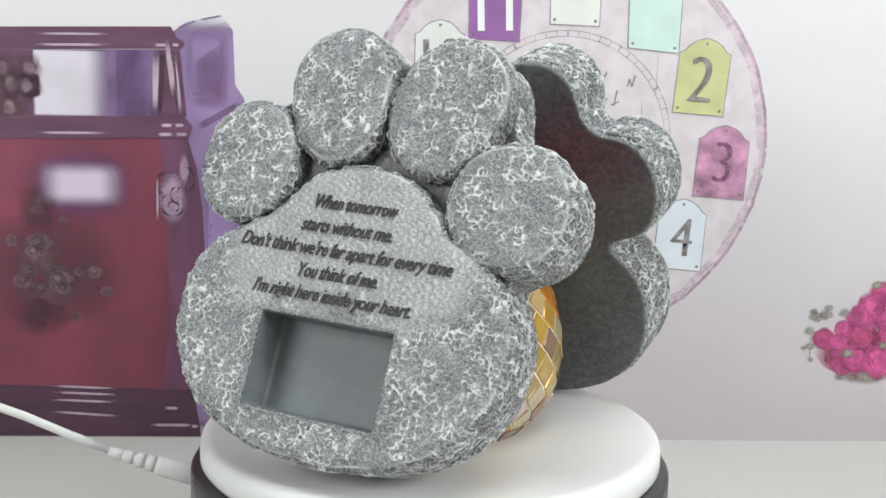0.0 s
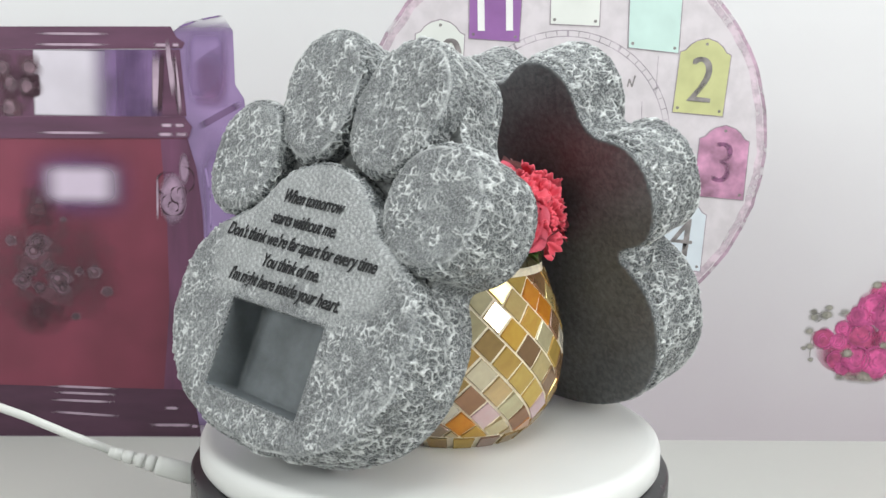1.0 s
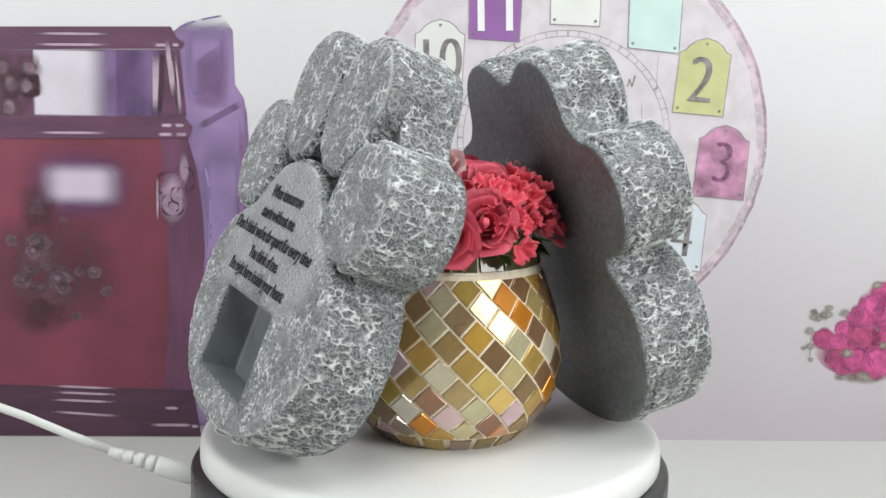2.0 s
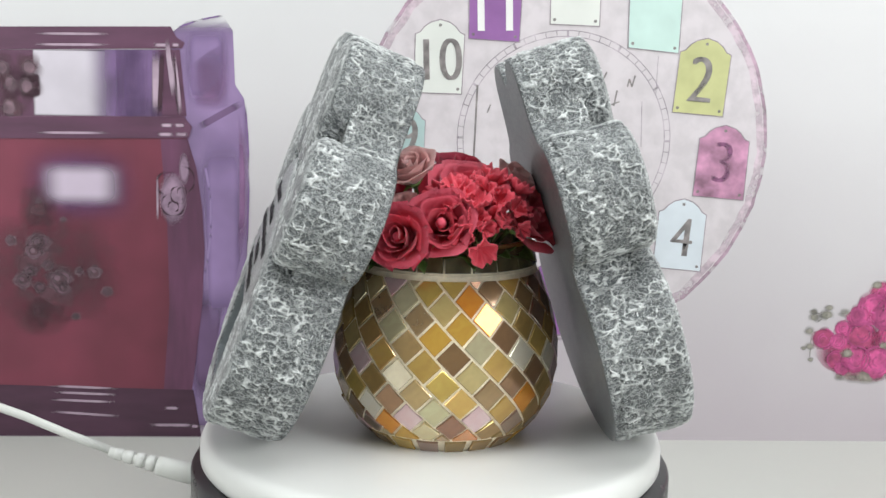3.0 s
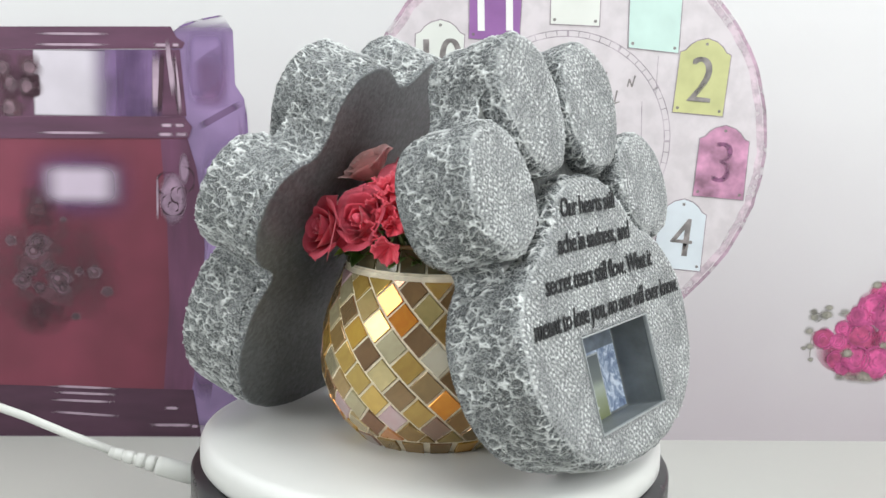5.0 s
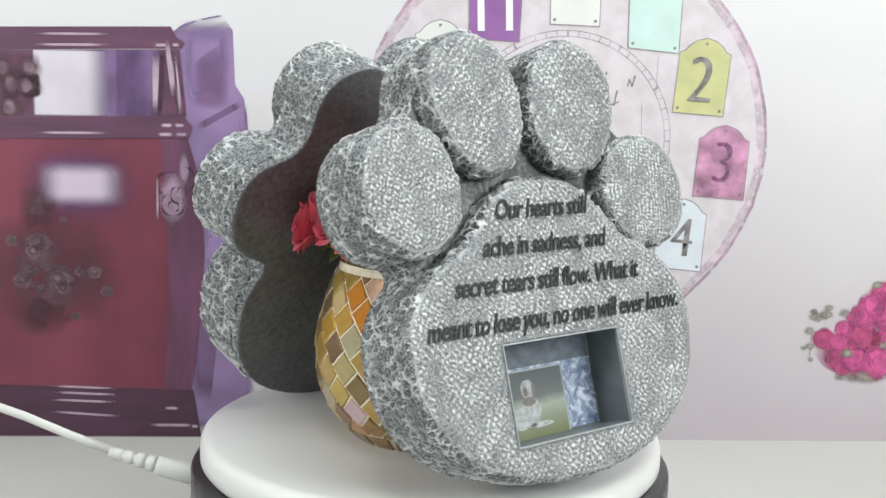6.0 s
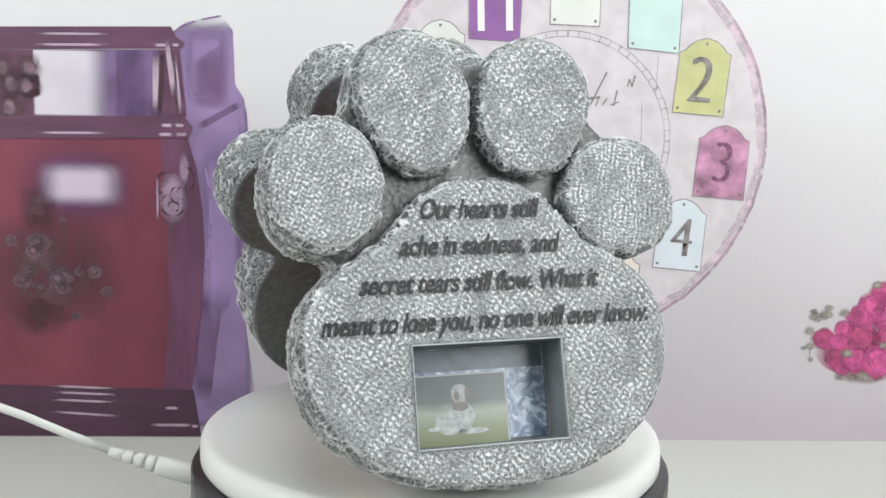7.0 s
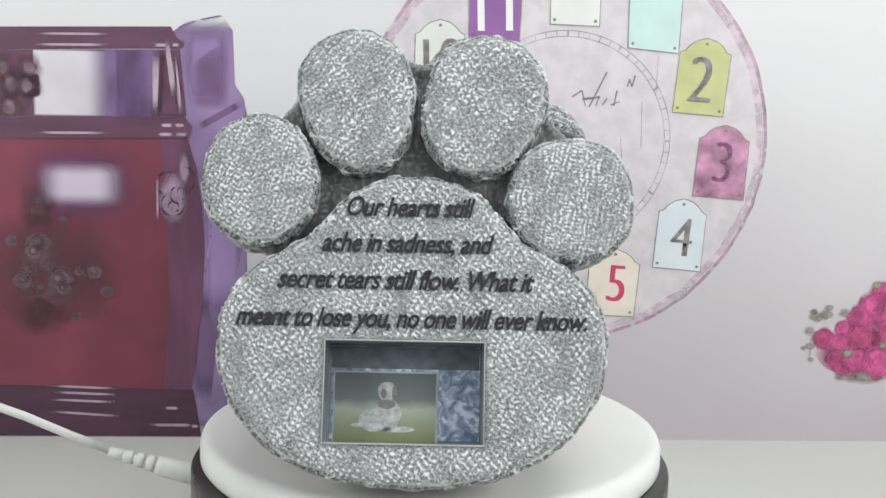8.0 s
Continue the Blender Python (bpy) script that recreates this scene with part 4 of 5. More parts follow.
for (za, ra), (zb, rb) in zip(OUTSIDE, OUTSIDE[1:]):
    STEPS.append(STEPS[-1] + math.hypot(zb - za, rb - ra))


def on_vase(s, lift=0.0):
    """Radius and height at the length s along the vase's outline, raised by lift."""
    z = float(np.interp(s, STEPS, [p[0] for p in OUTSIDE]))
    r = float(np.interp(s, STEPS, [p[1] for p in OUTSIDE]))
    e = 0.004
    dz = float(np.interp(s + e, STEPS, [p[0] for p in OUTSIDE])) - float(np.interp(s - e, STEPS, [p[0] for p in OUTSIDE]))
    dr = float(np.interp(s + e, STEPS, [p[1] for p in OUTSIDE])) - float(np.interp(s - e, STEPS, [p[1] for p in OUTSIDE]))
    n = math.hypot(dz, dr) or 1
    return r + lift * dz / n, z - lift * dr / n


def vase_tile(corners, lift=0.0011, sink=-0.0004):
    """A flat glass tile with small bevelled edges; corners are (angle, length along the outline)."""
    bm = bmesh.new()
    mid = (sum(c[0] for c in corners) / len(corners), sum(c[1] for c in corners) / len(corners))
    rings = []
    for up, inset in ((sink, 1.0), (lift * 0.7, 1.0), (lift, 0.94)):
        ring = []
        for a, s in corners:
            a, s = mid[0] + (a - mid[0]) * inset, mid[1] + (s - mid[1]) * inset
            r, z = on_vase(s, up)
            ring.append(bm.verts.new((r * math.cos(a), r * math.sin(a), z)))
        rings.append(ring)
    out = Vector((math.cos(mid[0]) * (on_vase(mid[1], 1)[0] - on_vase(mid[1])[0]), math.sin(mid[0]) * (on_vase(mid[1], 1)[0] - on_vase(mid[1])[0]), on_vase(mid[1], 1)[1] - on_vase(mid[1])[1]))
    heart = sum((v.co for v in rings[2]), Vector()) / len(corners)
    for v in rings[2]:
        v.co -= out * (v.co - heart).dot(out)
    n = len(corners)
    for lo, hi in zip(rings, rings[1:]):
        for k in range(n):
            bm.faces.new((lo[k], lo[(k + 1) % n], hi[(k + 1) % n], hi[k]))
    bm.faces.new(rings[-1])
    bmesh.ops.recalc_face_normals(bm, faces=bm.faces)
    return mesh_from("glass_tile", bm, GLASS_TILE, False)


def trim_to(poly, lo, hi):
    """Cuts a polygon of (angle, length) at two lengths."""
    for keep, at in ((1, lo), (-1, hi)):
        out = []
        for (a0, s0), (a1, s1) in zip(poly, poly[1:] + poly[:1]):
            in0, in1 = keep * (s0 - at) >= 0, keep * (s1 - at) >= 0
            if in0:
                out.append((a0, s0))
            if in0 != in1:
                t = (at - s0) / (s1 - s0)
                out.append((a0 + t * (a1 - a0), at))
        poly = out
        if len(poly) < 3:
            return []
    return poly


def build_vase():
    vase = thing("mosaic_vase", pose(*VASE), "round amber glass mosaic vase standing on the turntable", "vase")
    skin = [(0, 0.0)] + [(r, z) for z, r in OUTSIDE] + [(0.0474, 0.0930), (0.0468, 0.0945), (0.0441, 0.1062)]
    inner = [(0.0420, 0.1066), (0.0445, 0.092), (0.0505, 0.076), (0.0555, 0.045), (0.040, 0.008), (0, 0.006)]
    bowl = part("bowl", lathe(bmesh.new(), skin + inner, 96), GROUT, vase, "cream grout shell between the tiles")
    part("rim", lathe(bmesh.new(), [(0.0420, 0.1056), (0.0445, 0.1056), (0.0452, 0.1065), (0.0448, 0.1075), (0.0435, 0.1079), (0.0420, 0.1073)], 96, True), AMBER, vase, "amber glass rim")
    part("neck_band", lathe(bmesh.new(), [(0.0462, 0.0927), (0.0475, 0.0927), (0.0477, 0.0930), (0.0475, 0.0934), (0.0462, 0.0934)], 96, True), GROUT, vase)
    part("foot_band", lathe(bmesh.new(), [(0.0455, 0.0080), (0.0472, 0.0080), (0.0480, 0.0087), (0.0478, 0.0094), (0.0460, 0.0094)], 96, True), GROUT, vase)
    bands = 20
    c = math.pi * 0.0600 / bands
    lo, hi = STEPS[1] + 0.0010, STEPS[-1] - 0.0012
    gap = 0.05
    for odd in (0, 1):
        p = -1.0 + 0.45 * odd
        while (p * c) < hi:
            q0, q1, p0, p1 = gap, 1 - gap, p + gap, p + 1 - gap
            poly = [((q - pp) * c / 0.0600, (pp + q) * c) for pp, q in ((p0, q0), (p0, q1), (p1, q1), (p1, q0))]
            poly = trim_to(poly, lo, hi)
            p += 1
            if len(poly) < 3 or max(s for _, s in poly) - min(s for _, s in poly) < 0.003:
                continue
            me = vase_tile(poly)
            for k in range(odd, bands, 2):
                tile = new("glass_tile", me)
                tile.parent = vase
                tile.matrix_basis = pose(0, 0, 0, 0, 0, 360 * k / bands)
    # short foot tiles and the upright neck tiles
    me = vase_tile([(0.03, STEPS[0] + 0.001), (0.27, STEPS[0] + 0.001), (0.27, STEPS[1] - 0.0012), (0.03, STEPS[1] - 0.0012)])
    for k in range(20):
        tile = new("foot_tile", me)
        tile.parent = vase
        tile.matrix_basis = pose(0, 0, 0, 0, 0, 360 * k / 20)
    bm = bmesh.new()
    w = 0.0064
    box(bm, (0.0460, -w, 0.0945), (0.0477, w, 0.1060), 0.0003)
    me = mesh_from("neck_tile", bm, NECK_GLASS, False)
    for k in range(21):
        tile = new("neck_tile", me)
        tile.parent = vase
        tile.matrix_basis = pose(0, 0, 0, 0, 0, 360 * k / 21 + 6) @ pose(0.0470, 0, 0.0945, 0, -13.0, 0) @ pose(-0.0470, 0, -0.0945)
    return vase


# ---- the flowers ----


def petal_paint(name, colour, tip):
    m, nt, b = nodes_of(name, 0.55)
    sep = nt.nodes.new("ShaderNodeSeparateXYZ")
    nt.links.new(coords(nt), sep.inputs[0])
    veins = noise_tex(nt, 260, 3, 0.6, 0.8)
    rise = calc(nt, "ADD", calc(nt, "MULTIPLY", sep.outputs["Z"], 45.0), calc(nt, "MULTIPLY_ADD", veins.outputs["Fac"], 0.7, -0.25), clamp=True)
    nt.links.new(blend(nt, colour, tip, rise), b.inputs["Base Color"])
    b.inputs["Sheen Weight"].default_value = 0.25
    b.inputs["Subsurface Weight"].default_value = 0.0
    bump(nt, b, veins.outputs["Fac"], 0.5, 0.0004)
    return m


RED = petal_paint("petal_red", (0.66, 0.035, 0.085), (0.88, 0.17, 0.25))
DARK_RED = petal_paint("petal_dark_red", (0.38, 0.020, 0.055), (0.58, 0.055, 0.11))
PINK = petal_paint("petal_pink", (0.88, 0.48, 0.48), (0.93, 0.68, 0.66))
SCARLET = petal_paint("petal_scarlet", (0.68, 0.035, 0.070), (0.82, 0.11, 0.165))
LEAF = mottled("leaf_green", (0.15, 0.25, 0.07), 0.4, 120, 0.5, relief=0.0003)
PALE_LEAF = mottled("leaf_pale_green", (0.40, 0.52, 0.14), 0.3, 120, 0.5, relief=0.0003)


def petal_mesh(name, paint, width, height, cup, curl, seed):
    """A thin cupped petal that stands on its base with a curled, wavy lip."""
    rng = random.Random(seed)
    bm = bmesh.new()
    nu, nv = 8, 7
    ph = rng.uniform(0, 6)
    grid = []
    for j in range(nv + 1):
        v = j / nv
        row = []
        for i in range(nu + 1):
            u = 2 * i / nu - 1
            a = u * width * (0.35 + 0.65 * math.sin(min(1, v * 1.25 + 0.12) * math.pi / 2))
            r = cup * (0.30 + 0.70 * math.sin(v * math.pi * 0.55)) + curl * max(0, v - 0.68) ** 1.5 * 4
            z = height * (v - 0.12 * u * u * v) - 0.35 * curl * max(0, v - 0.8) * 4
            r += cup * 0.05 * math.sin(5 * u + ph) * v
            row.append(bm.verts.new((r * math.cos(a), r * math.sin(a), z + 0.03 * height * math.sin(4 * u + ph) * v)))
        grid.append(row)
    for j in range(nv):
        for i in range(nu):
            bm.faces.new((grid[j][i], grid[j][i + 1], grid[j + 1][i + 1], grid[j + 1][i]))
    bmesh.ops.solidify(bm, geom=bm.faces[:], thickness=0.0004)
    return mesh_from(name, bm, paint)


def aim(place, way, spin=0.0):
    q = Vector(way).to_track_quat("Z", "Y").to_matrix().to_4x4()
    return Matrix.Translation(place) @ q @ pose(0, 0, 0, 0, 0, spin)


def leaf_mesh(name, paint, length, width):
    bm = bmesh.new()
    n = 9
    rows = []
    for k in range(n + 1):
        t = k / n
        w = width * math.sin(math.pi * t ** 0.8) * 0.5 + 0.0002
        z = -0.25 * length * t * t
        rows.append([bm.verts.new((length * t, s * w, z + 0.2 * abs(s) * w)) for s in (-1, -0.5, 0, 0.5, 1)])
    for lo, hi in zip(rows, rows[1:]):
        for i in range(4):
            bm.faces.new((lo[i], hi[i], hi[i + 1], lo[i + 1]))
    bmesh.ops.solidify(bm, geom=bm.faces[:], thickness=0.0005)
    return mesh_from(name, bm, paint)


def build_rose(place, way, size, paint, label, seed, leaves=()):
    rng = random.Random(seed)
    rose = thing("rose", aim(place, way, rng.uniform(0, 360)), label, "flower", "artificial flowers in the vase")
    h = size * 1.15
    rings = ((3, 0.28, 1.15, 0.95, 0.0), (4, 0.50, 1.0, 0.95, 0.10), (5, 0.74, 0.85, 0.90, 0.25), (5, 0.98, 0.75, 0.78, 0.45))
    for r, (n, cup, wide, tall, curl) in enumerate(rings):
        me = petal_mesh("petal", paint, wide, h * tall, size * cup, size * curl, seed * 7 + r)
        for k in range(n):
            p = new("petal", me)
            p.parent = rose
            p.matrix_basis = pose(0, 0, -0.45 * h + 0.03 * h * rng.uniform(-1, 1), rng.uniform(-8, 8), rng.uniform(-8, 8), 360 * k / n + 40 * r + rng.uniform(-12, 12))
    part("bud", lathe(bmesh.new(), [(0, -0.3 * h), (0.16 * size, -0.2 * h), (0.20 * size, 0.2 * h), (0.12 * size, 0.40 * h), (0, 0.36 * h)], 14), paint, rose)
    part("calyx", lathe(bmesh.new(), [(0.0012, -0.75 * h), (0.2 * size, -0.62 * h), (0.42 * size, -0.42 * h), (0.28 * size, -0.40 * h), (0, -0.5 * h)], 14), LEAF, rose, "green calyx")
    # the stem bends down into the vase's mouth
    inv = rose.matrix_world.inverted()
    top = Vector((0, 0, -0.6 * h))
    low = inv @ Vector((VASE[0] + 0.35 * (place[0] - VASE[0]), VASE[1] + 0.35 * (place[1] - VASE[1]), 0.085))
    bend = (top + low) / 2 + Vector((0, 0, -0.006))
    part("stem", tube(bmesh.new(), [top, top.lerp(bend, 0.6), bend, bend.lerp(low, 0.6), low], 0.0011, 7), LEAF, rose, "thin green stem")
    for k, (turn, length, pale) in enumerate(leaves):
        ob = new("leaf", leaf_mesh("leaf", PALE_LEAF if pale else LEAF, length, length * 0.5))
        ob.parent = rose
        ob.matrix_basis = pose(0, 0, -0.6 * h, 0, 25, turn)
    return rose


def floret_mesh(size, seed):
    """A small ruffled five-lobed flower with fringed edges."""
    rng = random.Random(seed)
    bm = bmesh.new()
    n, rings = 40, 5
    rows = []
    ph = [rng.uniform(0, 6) for _ in range(3)]
    for j in range(rings + 1):
        t = j / rings
        row = []
        for k in range(n):
            a = 2 * math.pi * k / n
            r = size * t * (0.88 + 0.10 * math.cos(5 * a + ph[0]) + 0.08 * rng.uniform(-1, 1) * t)
            z = size * (0.75 * t ** 1.6 + 0.12 * t * math.sin(5 * a + ph[1]) + 0.13 * t * t * math.sin(11 * a + ph[2]))
            row.append(bm.verts.new((r * math.cos(a), r * math.sin(a), z)))
        rows.append(row)
    for lo, hi in zip(rows, rows[1:]):
        for k in range(n):
            bm.faces.new((lo[k], lo[(k + 1) % n], hi[(k + 1) % n], hi[k]))
    bmesh.ops.remove_doubles(bm, verts=bm.verts[:], dist=1e-6)
    bmesh.ops.solidify(bm, geom=bm.faces[:], thickness=0.0004)
    return mesh_from("floret", bm, SCARLET)


FLORETS = [floret_mesh(0.0088, k) for k in range(3)]


def build_spray(place, way, count, seed, label):
    rng = random.Random(seed)
    spray = thing("blossom_spray", aim(place, way), label, "flower", "artificial flowers in the vase")
    inv = spray.matrix_world.inverted()
    low = inv @ Vector((VASE[0] + 0.4 * (place[0] - VASE[0]), VASE[1] + 0.4 * (place[1] - VASE[1]), 0.085))
    knot = low * 0.5 + Vector((0, 0, -0.004))
    part("stem", tube(bmesh.new(), [Vector((0, 0, -0.006)), knot, low], 0.0010, 7), LEAF, spray, "thin green stem")
    for k in range(count):
        a = 2.4 * k + seed
        r = 0.0052 * math.sqrt(k)
        at = Vector((r * math.cos(a), r * math.sin(a), -0.25 * r + rng.uniform(-0.002, 0.003)))
        f = new("floret", FLORETS[(k + seed) % 3])
        f.parent = spray
        f.matrix_basis = aim(at, (r * math.cos(a) * 60, r * math.sin(a) * 60, 0.6), rng.uniform(0, 360)) @ Matrix.Diagonal((*(rng.uniform(0.6, 1.0),) * 3, 1))
        part("stalk", tube(bmesh.new(), [at, at * 0.6 + Vector((0, 0, -0.005)), Vector((0, 0, -0.010))], 0.0006, 6), SCARLET if k % 2 else LEAF, spray)
        if k % 2:
            tip = at * 1.5 + Vector((rng.uniform(-1, 1), rng.uniform(-1, 1), 0.2)) * 0.004
            part("filament", tube(bmesh.new(), [at, at.lerp(tip, 0.5) + Vector((0, 0, 0.002)), tip], [0.0006, 0.0005, 0.0009], 6), SCARLET, spray)
    return spray


def build_bouquet():
    red, dark, pink = "red artificial rose in the mosaic vase", "deep crimson artificial rose in the mosaic vase", "pale pink artificial rose in the mosaic vase"
    made = []
    for k, (x, y, z, size, paint, label, up, leaves) in enumerate((
            (0.036, -0.053, 0.1140, 0.0132, RED, red, 0.25, ((250, 0.022, 1), (60, 0.020, 0))),
            (0.043, -0.034, 0.1200, 0.0140, RED, red, 0.4, ((270, 0.024, 1), (120, 0.02, 0))),
            (0.010, 0.004, 0.1350, 0.0210, DARK_RED, dark, 1.6, ()),
            (0.029, -0.012, 0.1330, 0.0160, RED, red, 1.0, ()),
            (0.0155, -0.035, 0.1440, 0.0125, PINK, pink, 1.5, ((200, 0.016, 1),)),
            (0.024, -0.044, 0.1270, 0.0070, PINK, "small pale pink rosebud in the mosaic vase", 1.0, ()),
            (0.030, 0.024, 0.1370, 0.0120, PINK, pink, 1.2, ((90, 0.016, 1),)),
            (0.045, 0.018, 0.1200, 0.0160, RED, red, 0.5, ((250, 0.022, 0),)),
            (-0.022, 0.022, 0.1270, 0.0170, RED, red, 0.9, ((200, 0.02, 0),)),
            (-0.024, -0.022, 0.1270, 0.0170, RED, red, 0.8, ((150, 0.02, 0),)))):
        flat = Vector((x, y, 0)).normalized()
        made.append(build_rose((x + VASE[0], y + VASE[1], z), (flat.x, flat.y, up), size, paint, label, 11 + k, leaves))
    for k, (x, y, z, up, n) in enumerate(((0.052, -0.020, 0.1225, 0.5, 7), (0.053, 0.002, 0.1265, 0.6, 6), (0.043, -0.004, 0.1345, 1.0, 6), (0.040, -0.020, 0.1330, 0.9, 5))):
        flat = Vector((x, y, 0)).normalized()
        made.append(build_spray((x + VASE[0], y + VASE[1], z), (flat.x, flat.y, up), n, k + 3, "scarlet ruffled filler blossoms in the mosaic vase"))
    for k, (turn, reach, z, pale) in enumerate(((-62, 0.050, 0.104, 1), (-44, 0.047, 0.107, 1), (-22, 0.046, 0.104, 0), (2, 0.046, 0.104, 0), (22, 0.046, 0.106, 0), (-84, 0.044, 0.104, 0), (48, 0.044, 0.105, 0), (100, 0.042, 0.106, 0), (160, 0.042, 0.106, 0), (225, 0.042, 0.106, 0))):
        made.append(build_sprig(turn, reach, z, pale, k))
    return made


def build_sprig(turn, reach, z, pale, seed):
    """Two or three leaves on a short stem that leans out over the vase's rim."""
    rng = random.Random(seed)
    a = math.radians(turn)
    m = Matrix.Translation((VASE[0] + reach * 0.82 * math.cos(a), VASE[1] + reach * 0.82 * math.sin(a), z)) @ pose(0, 0, 0, 0, 0, turn)
    sprig = thing("leaf_sprig", m, "green artificial leaves at the rim of the mosaic vase", "leaf", "artificial leaves in the vase")
    part("stem", tube(bmesh.new(), [(-0.020, 0, -0.022), (-0.008, 0, -0.006), (0, 0, 0)], 0.0009, 7), LEAF, sprig)
    for side in (-48, 2, 50):
        ob = new("leaf", leaf_mesh("leaf", PALE_LEAF if pale and side < 40 else LEAF, rng.uniform(0.014, 0.021), rng.uniform(0.008, 0.011)))
        ob.parent = sprig
        ob.matrix_basis = pose(0, 0, 0, rng.uniform(-25, 25), rng.uniform(-12, 18), side + rng.uniform(-12, 12))
    return sprig


# ---- the cable and the photo ----


def build_cable():
    cable = thing("power_cable", pose(0, 0, 0), "white power cable plugged into the turntable base", "cable")
    run = [(-0.176, -0.004, -0.0185), (-0.200, -0.004, -0.0095), (-0.225, -0.003, 0.0005), (-0.250, -0.002, 0.009), (-0.290, 0.0, 0.018), (-0.335, 0.002, 0.017), (-0.375, 0.004, -0.003), (-0.415, 0.004, -0.045), (-0.450, 0.002, -0.073), (-0.50, 0.0, -0.0772), (-0.60, -0.01, -0.0772)]
    part("cord", tube(bmesh.new(), run, 0.0024, 12), CABLE_WHITE, cable)
    way = Vector((-0.045, -0.002, 0.013)).normalized()
    start = Vector((-0.1305, -0.003, -0.0320))
    part("plug", tube(bmesh.new(), [start, start + way * 0.003, start + way * 0.020, start + way * 0.023], [0.0050, 0.0058, 0.0056, 0.0048], 16), CABLE_WHITE, cable, "white moulded plug")
    for k in range(4):
        p = start + way * (0.0262 + 0.0062 * k)
        part("strain_relief", tube(bmesh.new(), [p - way * 0.0024, p - way * 0.0018, p + way * 0.0018, p + way * 0.0024], [0.0040 - 0.0003 * k, 0.0046 - 0.0004 * k, 0.0045 - 0.0004 * k, 0.0038 - 0.0003 * k], 14), CABLE_WHITE, cable)
    part("plug_core", tube(bmesh.new(), [start + way * 0.020, start + way * 0.050], 0.0030, 12), CABLE_WHITE, cable)


def photo_ground():
    m, nt, b = nodes_of("photo_meadow", 0.3)
    sep = nt.nodes.new("ShaderNodeSeparateXYZ")
    nt.links.new(coords(nt, "Generated"), sep.inputs[0])
    up = calc(nt, "ADD", sep.outputs["Y"], calc(nt, "MULTIPLY_ADD", noise_tex(nt, 150, 3).outputs["Fac"], 0.12, -0.06))
    nt.links.new(ramp(nt, up, [(0.0, (0.15, 0.17, 0.08)), (0.30, (0.26, 0.29, 0.20)), (0.48, (0.36, 0.40, 0.34)), (0.62, (0.16, 0.18, 0.18)), (1.0, (0.11, 0.125, 0.135))]), b.inputs["Base Color"])
    return m


def photo_leaves():
    m, nt, b = nodes_of("photo_blue_leaves", 0.3)
    at = noise_tex(nt, 170, 4, 0.6, 1.2)
    nt.links.new(ramp(nt, at.outputs["Fac"], [(0.35, (0.10, 0.14, 0.24)), (0.5, (0.24, 0.30, 0.42)), (0.65, (0.62, 0.68, 0.78))]), b.inputs["Base Color"])
    return m


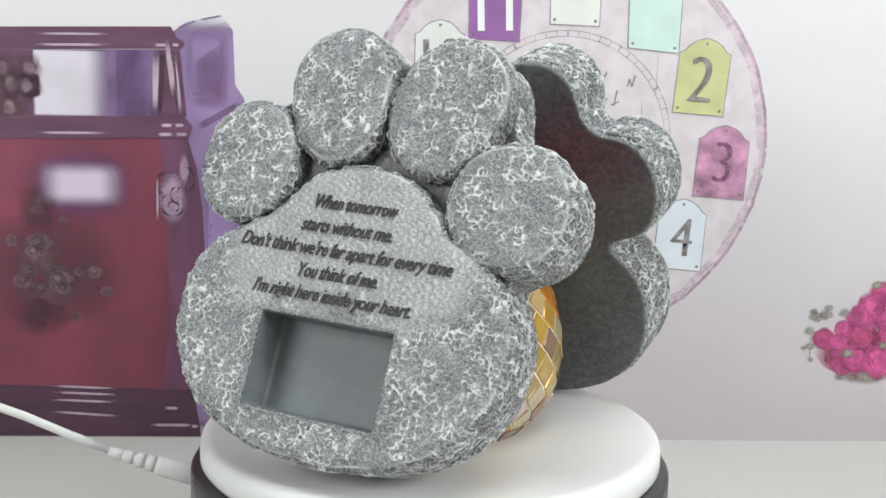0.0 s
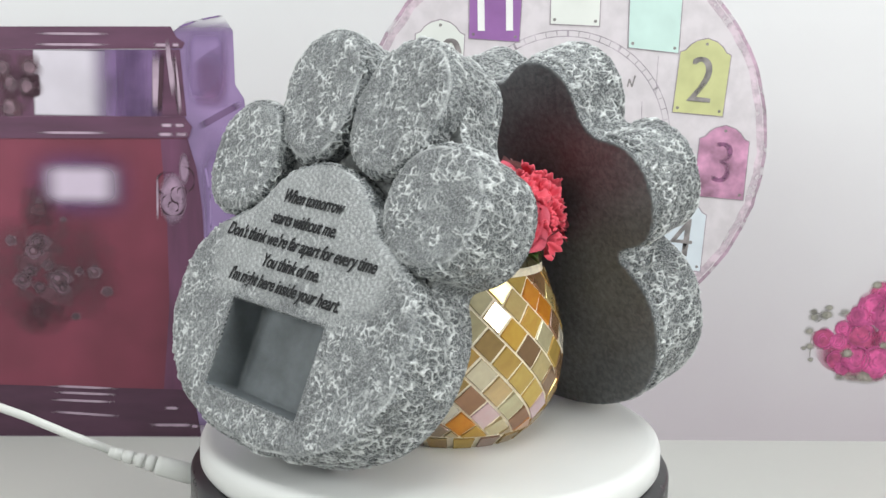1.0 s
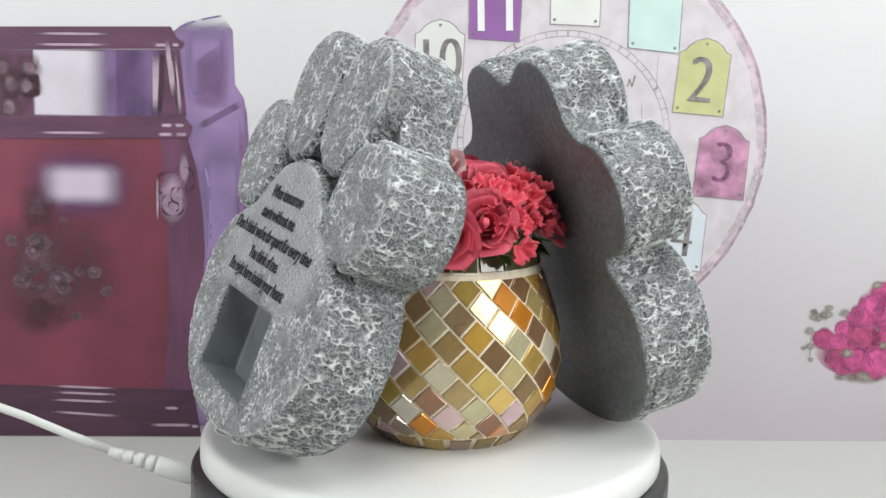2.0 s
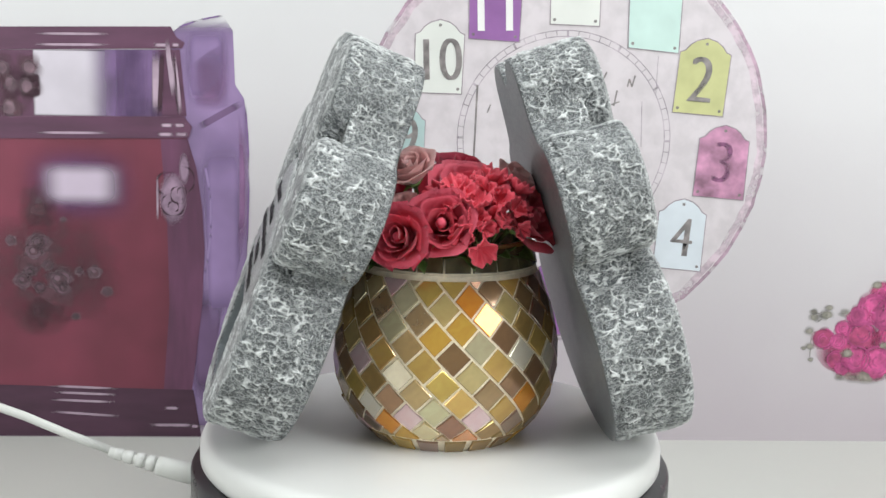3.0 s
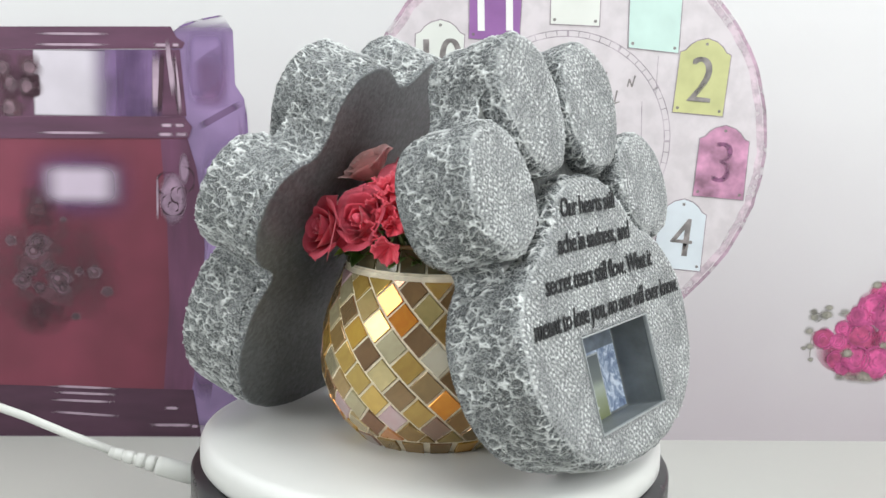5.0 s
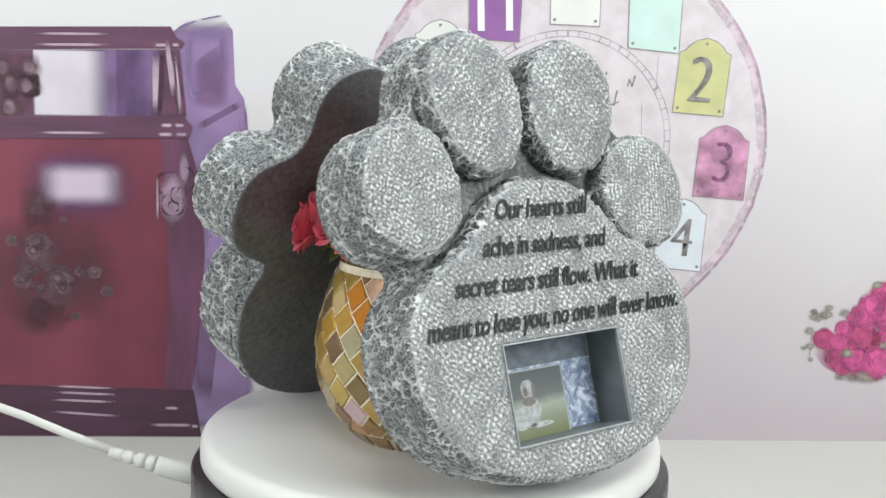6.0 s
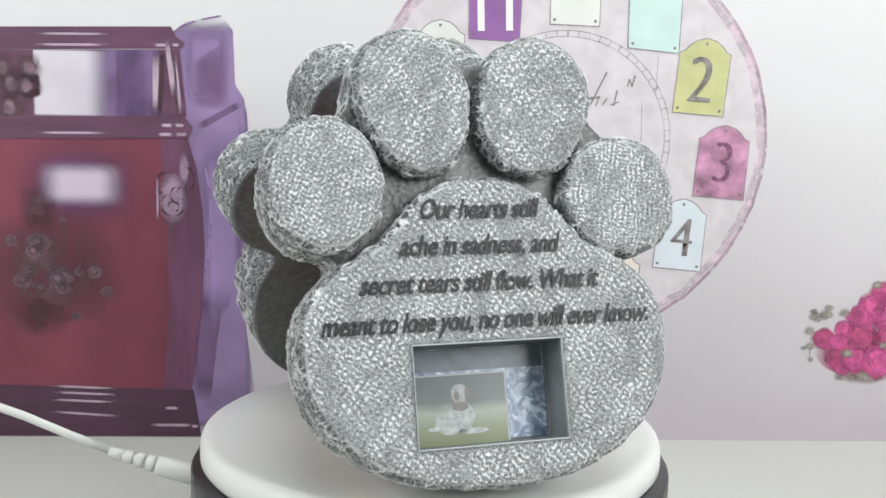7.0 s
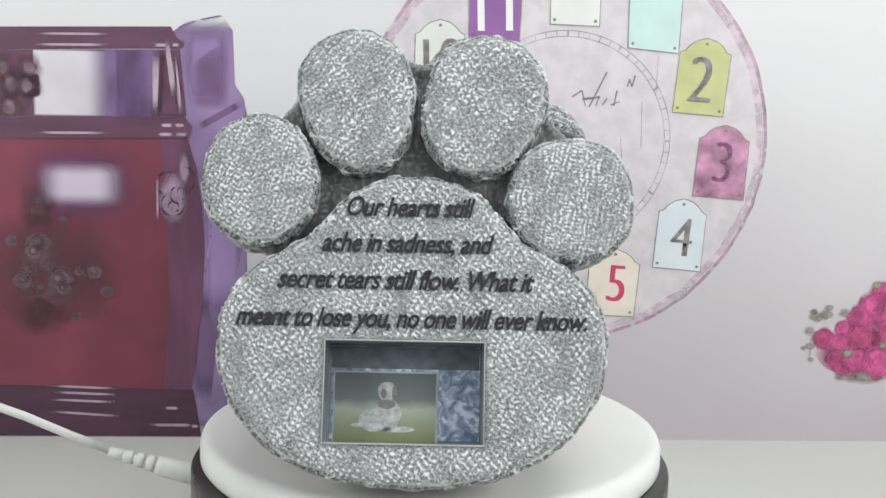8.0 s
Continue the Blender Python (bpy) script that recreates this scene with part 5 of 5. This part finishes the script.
def build_photo(stone):
    leaves, meadow = photo_leaves(), photo_ground()
    white = mottled("photo_white", (0.36, 0.38, 0.39), 0.08, 300, 0.35)
    fur, fur_dark, shade = (mottled("photo_fur", (0.42, 0.44, 0.44), 0.3, 400, 0.35), mottled("photo_fur_dark", (0.21, 0.195, 0.18), 0.2, 400, 0.35), mottled("photo_band", (0.12, 0.14, 0.17), 0.3, 200, 0.35))
    l, b, r, t = WINDOW
    z = -0.0214

    def flat(name, points, material, parent, up, label=""):
        bm = bmesh.new()
        f = bm.faces.new([bm.verts.new((x, y, z + up)) for x, y in points])
        f.normal_update()
        if f.normal.z < 0:
            f.normal_flip()
        bmesh.ops.triangulate(bm, faces=bm.faces)
        return part(name, bm, material, parent, label, smooth=False)

    def rect(x0, y0, x1, y1):
        return [(x0, y0), (x1, y0), (x1, y1), (x0, y1)]
    card = part("photo_card", box(bmesh.new(), (l + 0.0012, b + 0.0012, z - 0.0005), (r - 0.0012, t - 0.0012, z)), leaves, stone, "blue leafy photo card with a dog in a meadow", smooth=False)
    px, py, qx, qy = -0.0440, 0.0320, 0.0025, 0.0640
    flat("printed_band", rect(l + 0.0015, qy + 0.002, r - 0.0015, t - 0.0015), shade, card, 0.0001)
    for k in range(7):
        x = -0.036 + 0.0065 * k
        flat("unreadable_writing", rect(x, 0.0705, x + 0.0050 - 0.0006 * (k % 3), 0.0720 - 0.0004 * (k % 2)), shade, card, 0.0002)
    flat("picture_border", rect(px - 0.0007, py, qx + 0.0009, qy + 0.0008), white, card, 0.0002)
    flat("meadow_picture", rect(px, py, qx, qy), meadow, card, 0.0003)
    cx = -0.0205
    flat("dog_picture", blob((cx + 0.001, 0.0450), 0.0062, 0.0070, 20, 0.05, 1), fur, card, 0.0004)
    flat("dog_picture", blob((cx - 0.005, 0.0425), 0.0075, 0.0050, 20, 0.06, 2), fur, card, 0.00045)
    flat("dog_picture", blob((cx + 0.006, 0.0385), 0.0075, 0.0014, 16, 0.08, 3), fur, card, 0.0005)
    flat("dog_picture", blob((cx - 0.001, 0.0392), 0.0040, 0.0016, 16, 0.08, 4), fur, card, 0.0005)
    flat("dog_picture", blob((cx + 0.0005, 0.0556), 0.0042, 0.0044, 20, 0.05, 5), fur, card, 0.0005)
    flat("dog_picture", blob((cx + 0.0005, 0.0498), 0.0040, 0.0022, 18, 0.06, 6), fur_dark, card, 0.00055)
    flat("dog_picture", blob((cx - 0.0010, 0.0545), 0.0014, 0.0024, 14, 0.05, 7), fur_dark, card, 0.0006)
    flat("dog_picture", blob((cx + 0.0040, 0.0550), 0.0012, 0.0036, 14, 0.05, 8), fur_dark, card, 0.0006)
    flat("dog_picture", blob((cx - 0.0125, 0.0402), 0.0035, 0.0010, 14, 0.1, 9), fur, card, 0.0005)
    # the thin white-painted lip of the recess
    for x0, y0, x1, y1 in ((l - 0.0004, t - 0.0002, r + 0.0004, t + 0.0005), (l - 0.0004, b - 0.0005, r + 0.0004, b + 0.0002), (l - 0.0003, b, l + 0.0002, t), (r - 0.0002, b, r + 0.0003, t)):
        part("recess_lip", box(bmesh.new(), (x0, y0, -0.0020), (x1, y1, 0.0003), 0.0002), white, stone)


build_room()
build_backdrop()
DISC = build_turntable()
STONE_MESHES = build_stone_meshes(0.0, 3, 0.0022, 0.0005)
STONE_B = build_stone(stone_pose((0.07208, 0.11703, 0), 58.286, 17.15), STONE_MESHES,
                      [("Our hearts still", -0.0118, 0.1337, 0.058, 0.0125), ("ache in sadness, and", -0.0124, 0.1173, 0.0776, 0.0125),
                       ("secret tears still flow. What it", -0.0128, 0.1006, 0.115, 0.0125), ("meant to lose you, no one will ever know.", -0.0092, 0.0835, 0.1562, 0.0125)],
                      0, "grey cast-stone paw memorial with engraved verse and dog photo")
STONE_A = build_stone(stone_pose((-0.05491, -0.12007, 0), -114.42, 20.80, (-0.0007, 0.0042), -3.3), build_stone_meshes(0.0015, 41, 0.0032, 0.0009, 0.075, 0.0018),
                      [("When tomorrow", -0.0108, 0.1307, 0.0450, 0.0095), ("starts without me.", -0.0122, 0.1190, 0.0495, 0.0095),
                       ("Don't think we're far apart for every time", -0.0114, 0.1077, 0.1145, 0.0095),
                       ("You think of me.", -0.0116, 0.0966, 0.0430, 0.0095), ("I'm right here inside your heart.", -0.0126, 0.0859, 0.0855, 0.0095)],
                      -0.3, "grey cast-stone paw memorial with engraved verse and empty photo recess")
VASE_THING = build_vase()
build_cable()
build_photo(STONE_B)
TURNING = [DISC, STONE_A, STONE_B, VASE_THING] + build_bouquet()


def motions():
    for ob in TURNING:
        start = ob.matrix_basis.copy()
        walk(ob, [(k * 0.25, pose(0, 0, 0, 0, 0, SPIN * k * 0.25) @ start) for k in range(33)])


motions()
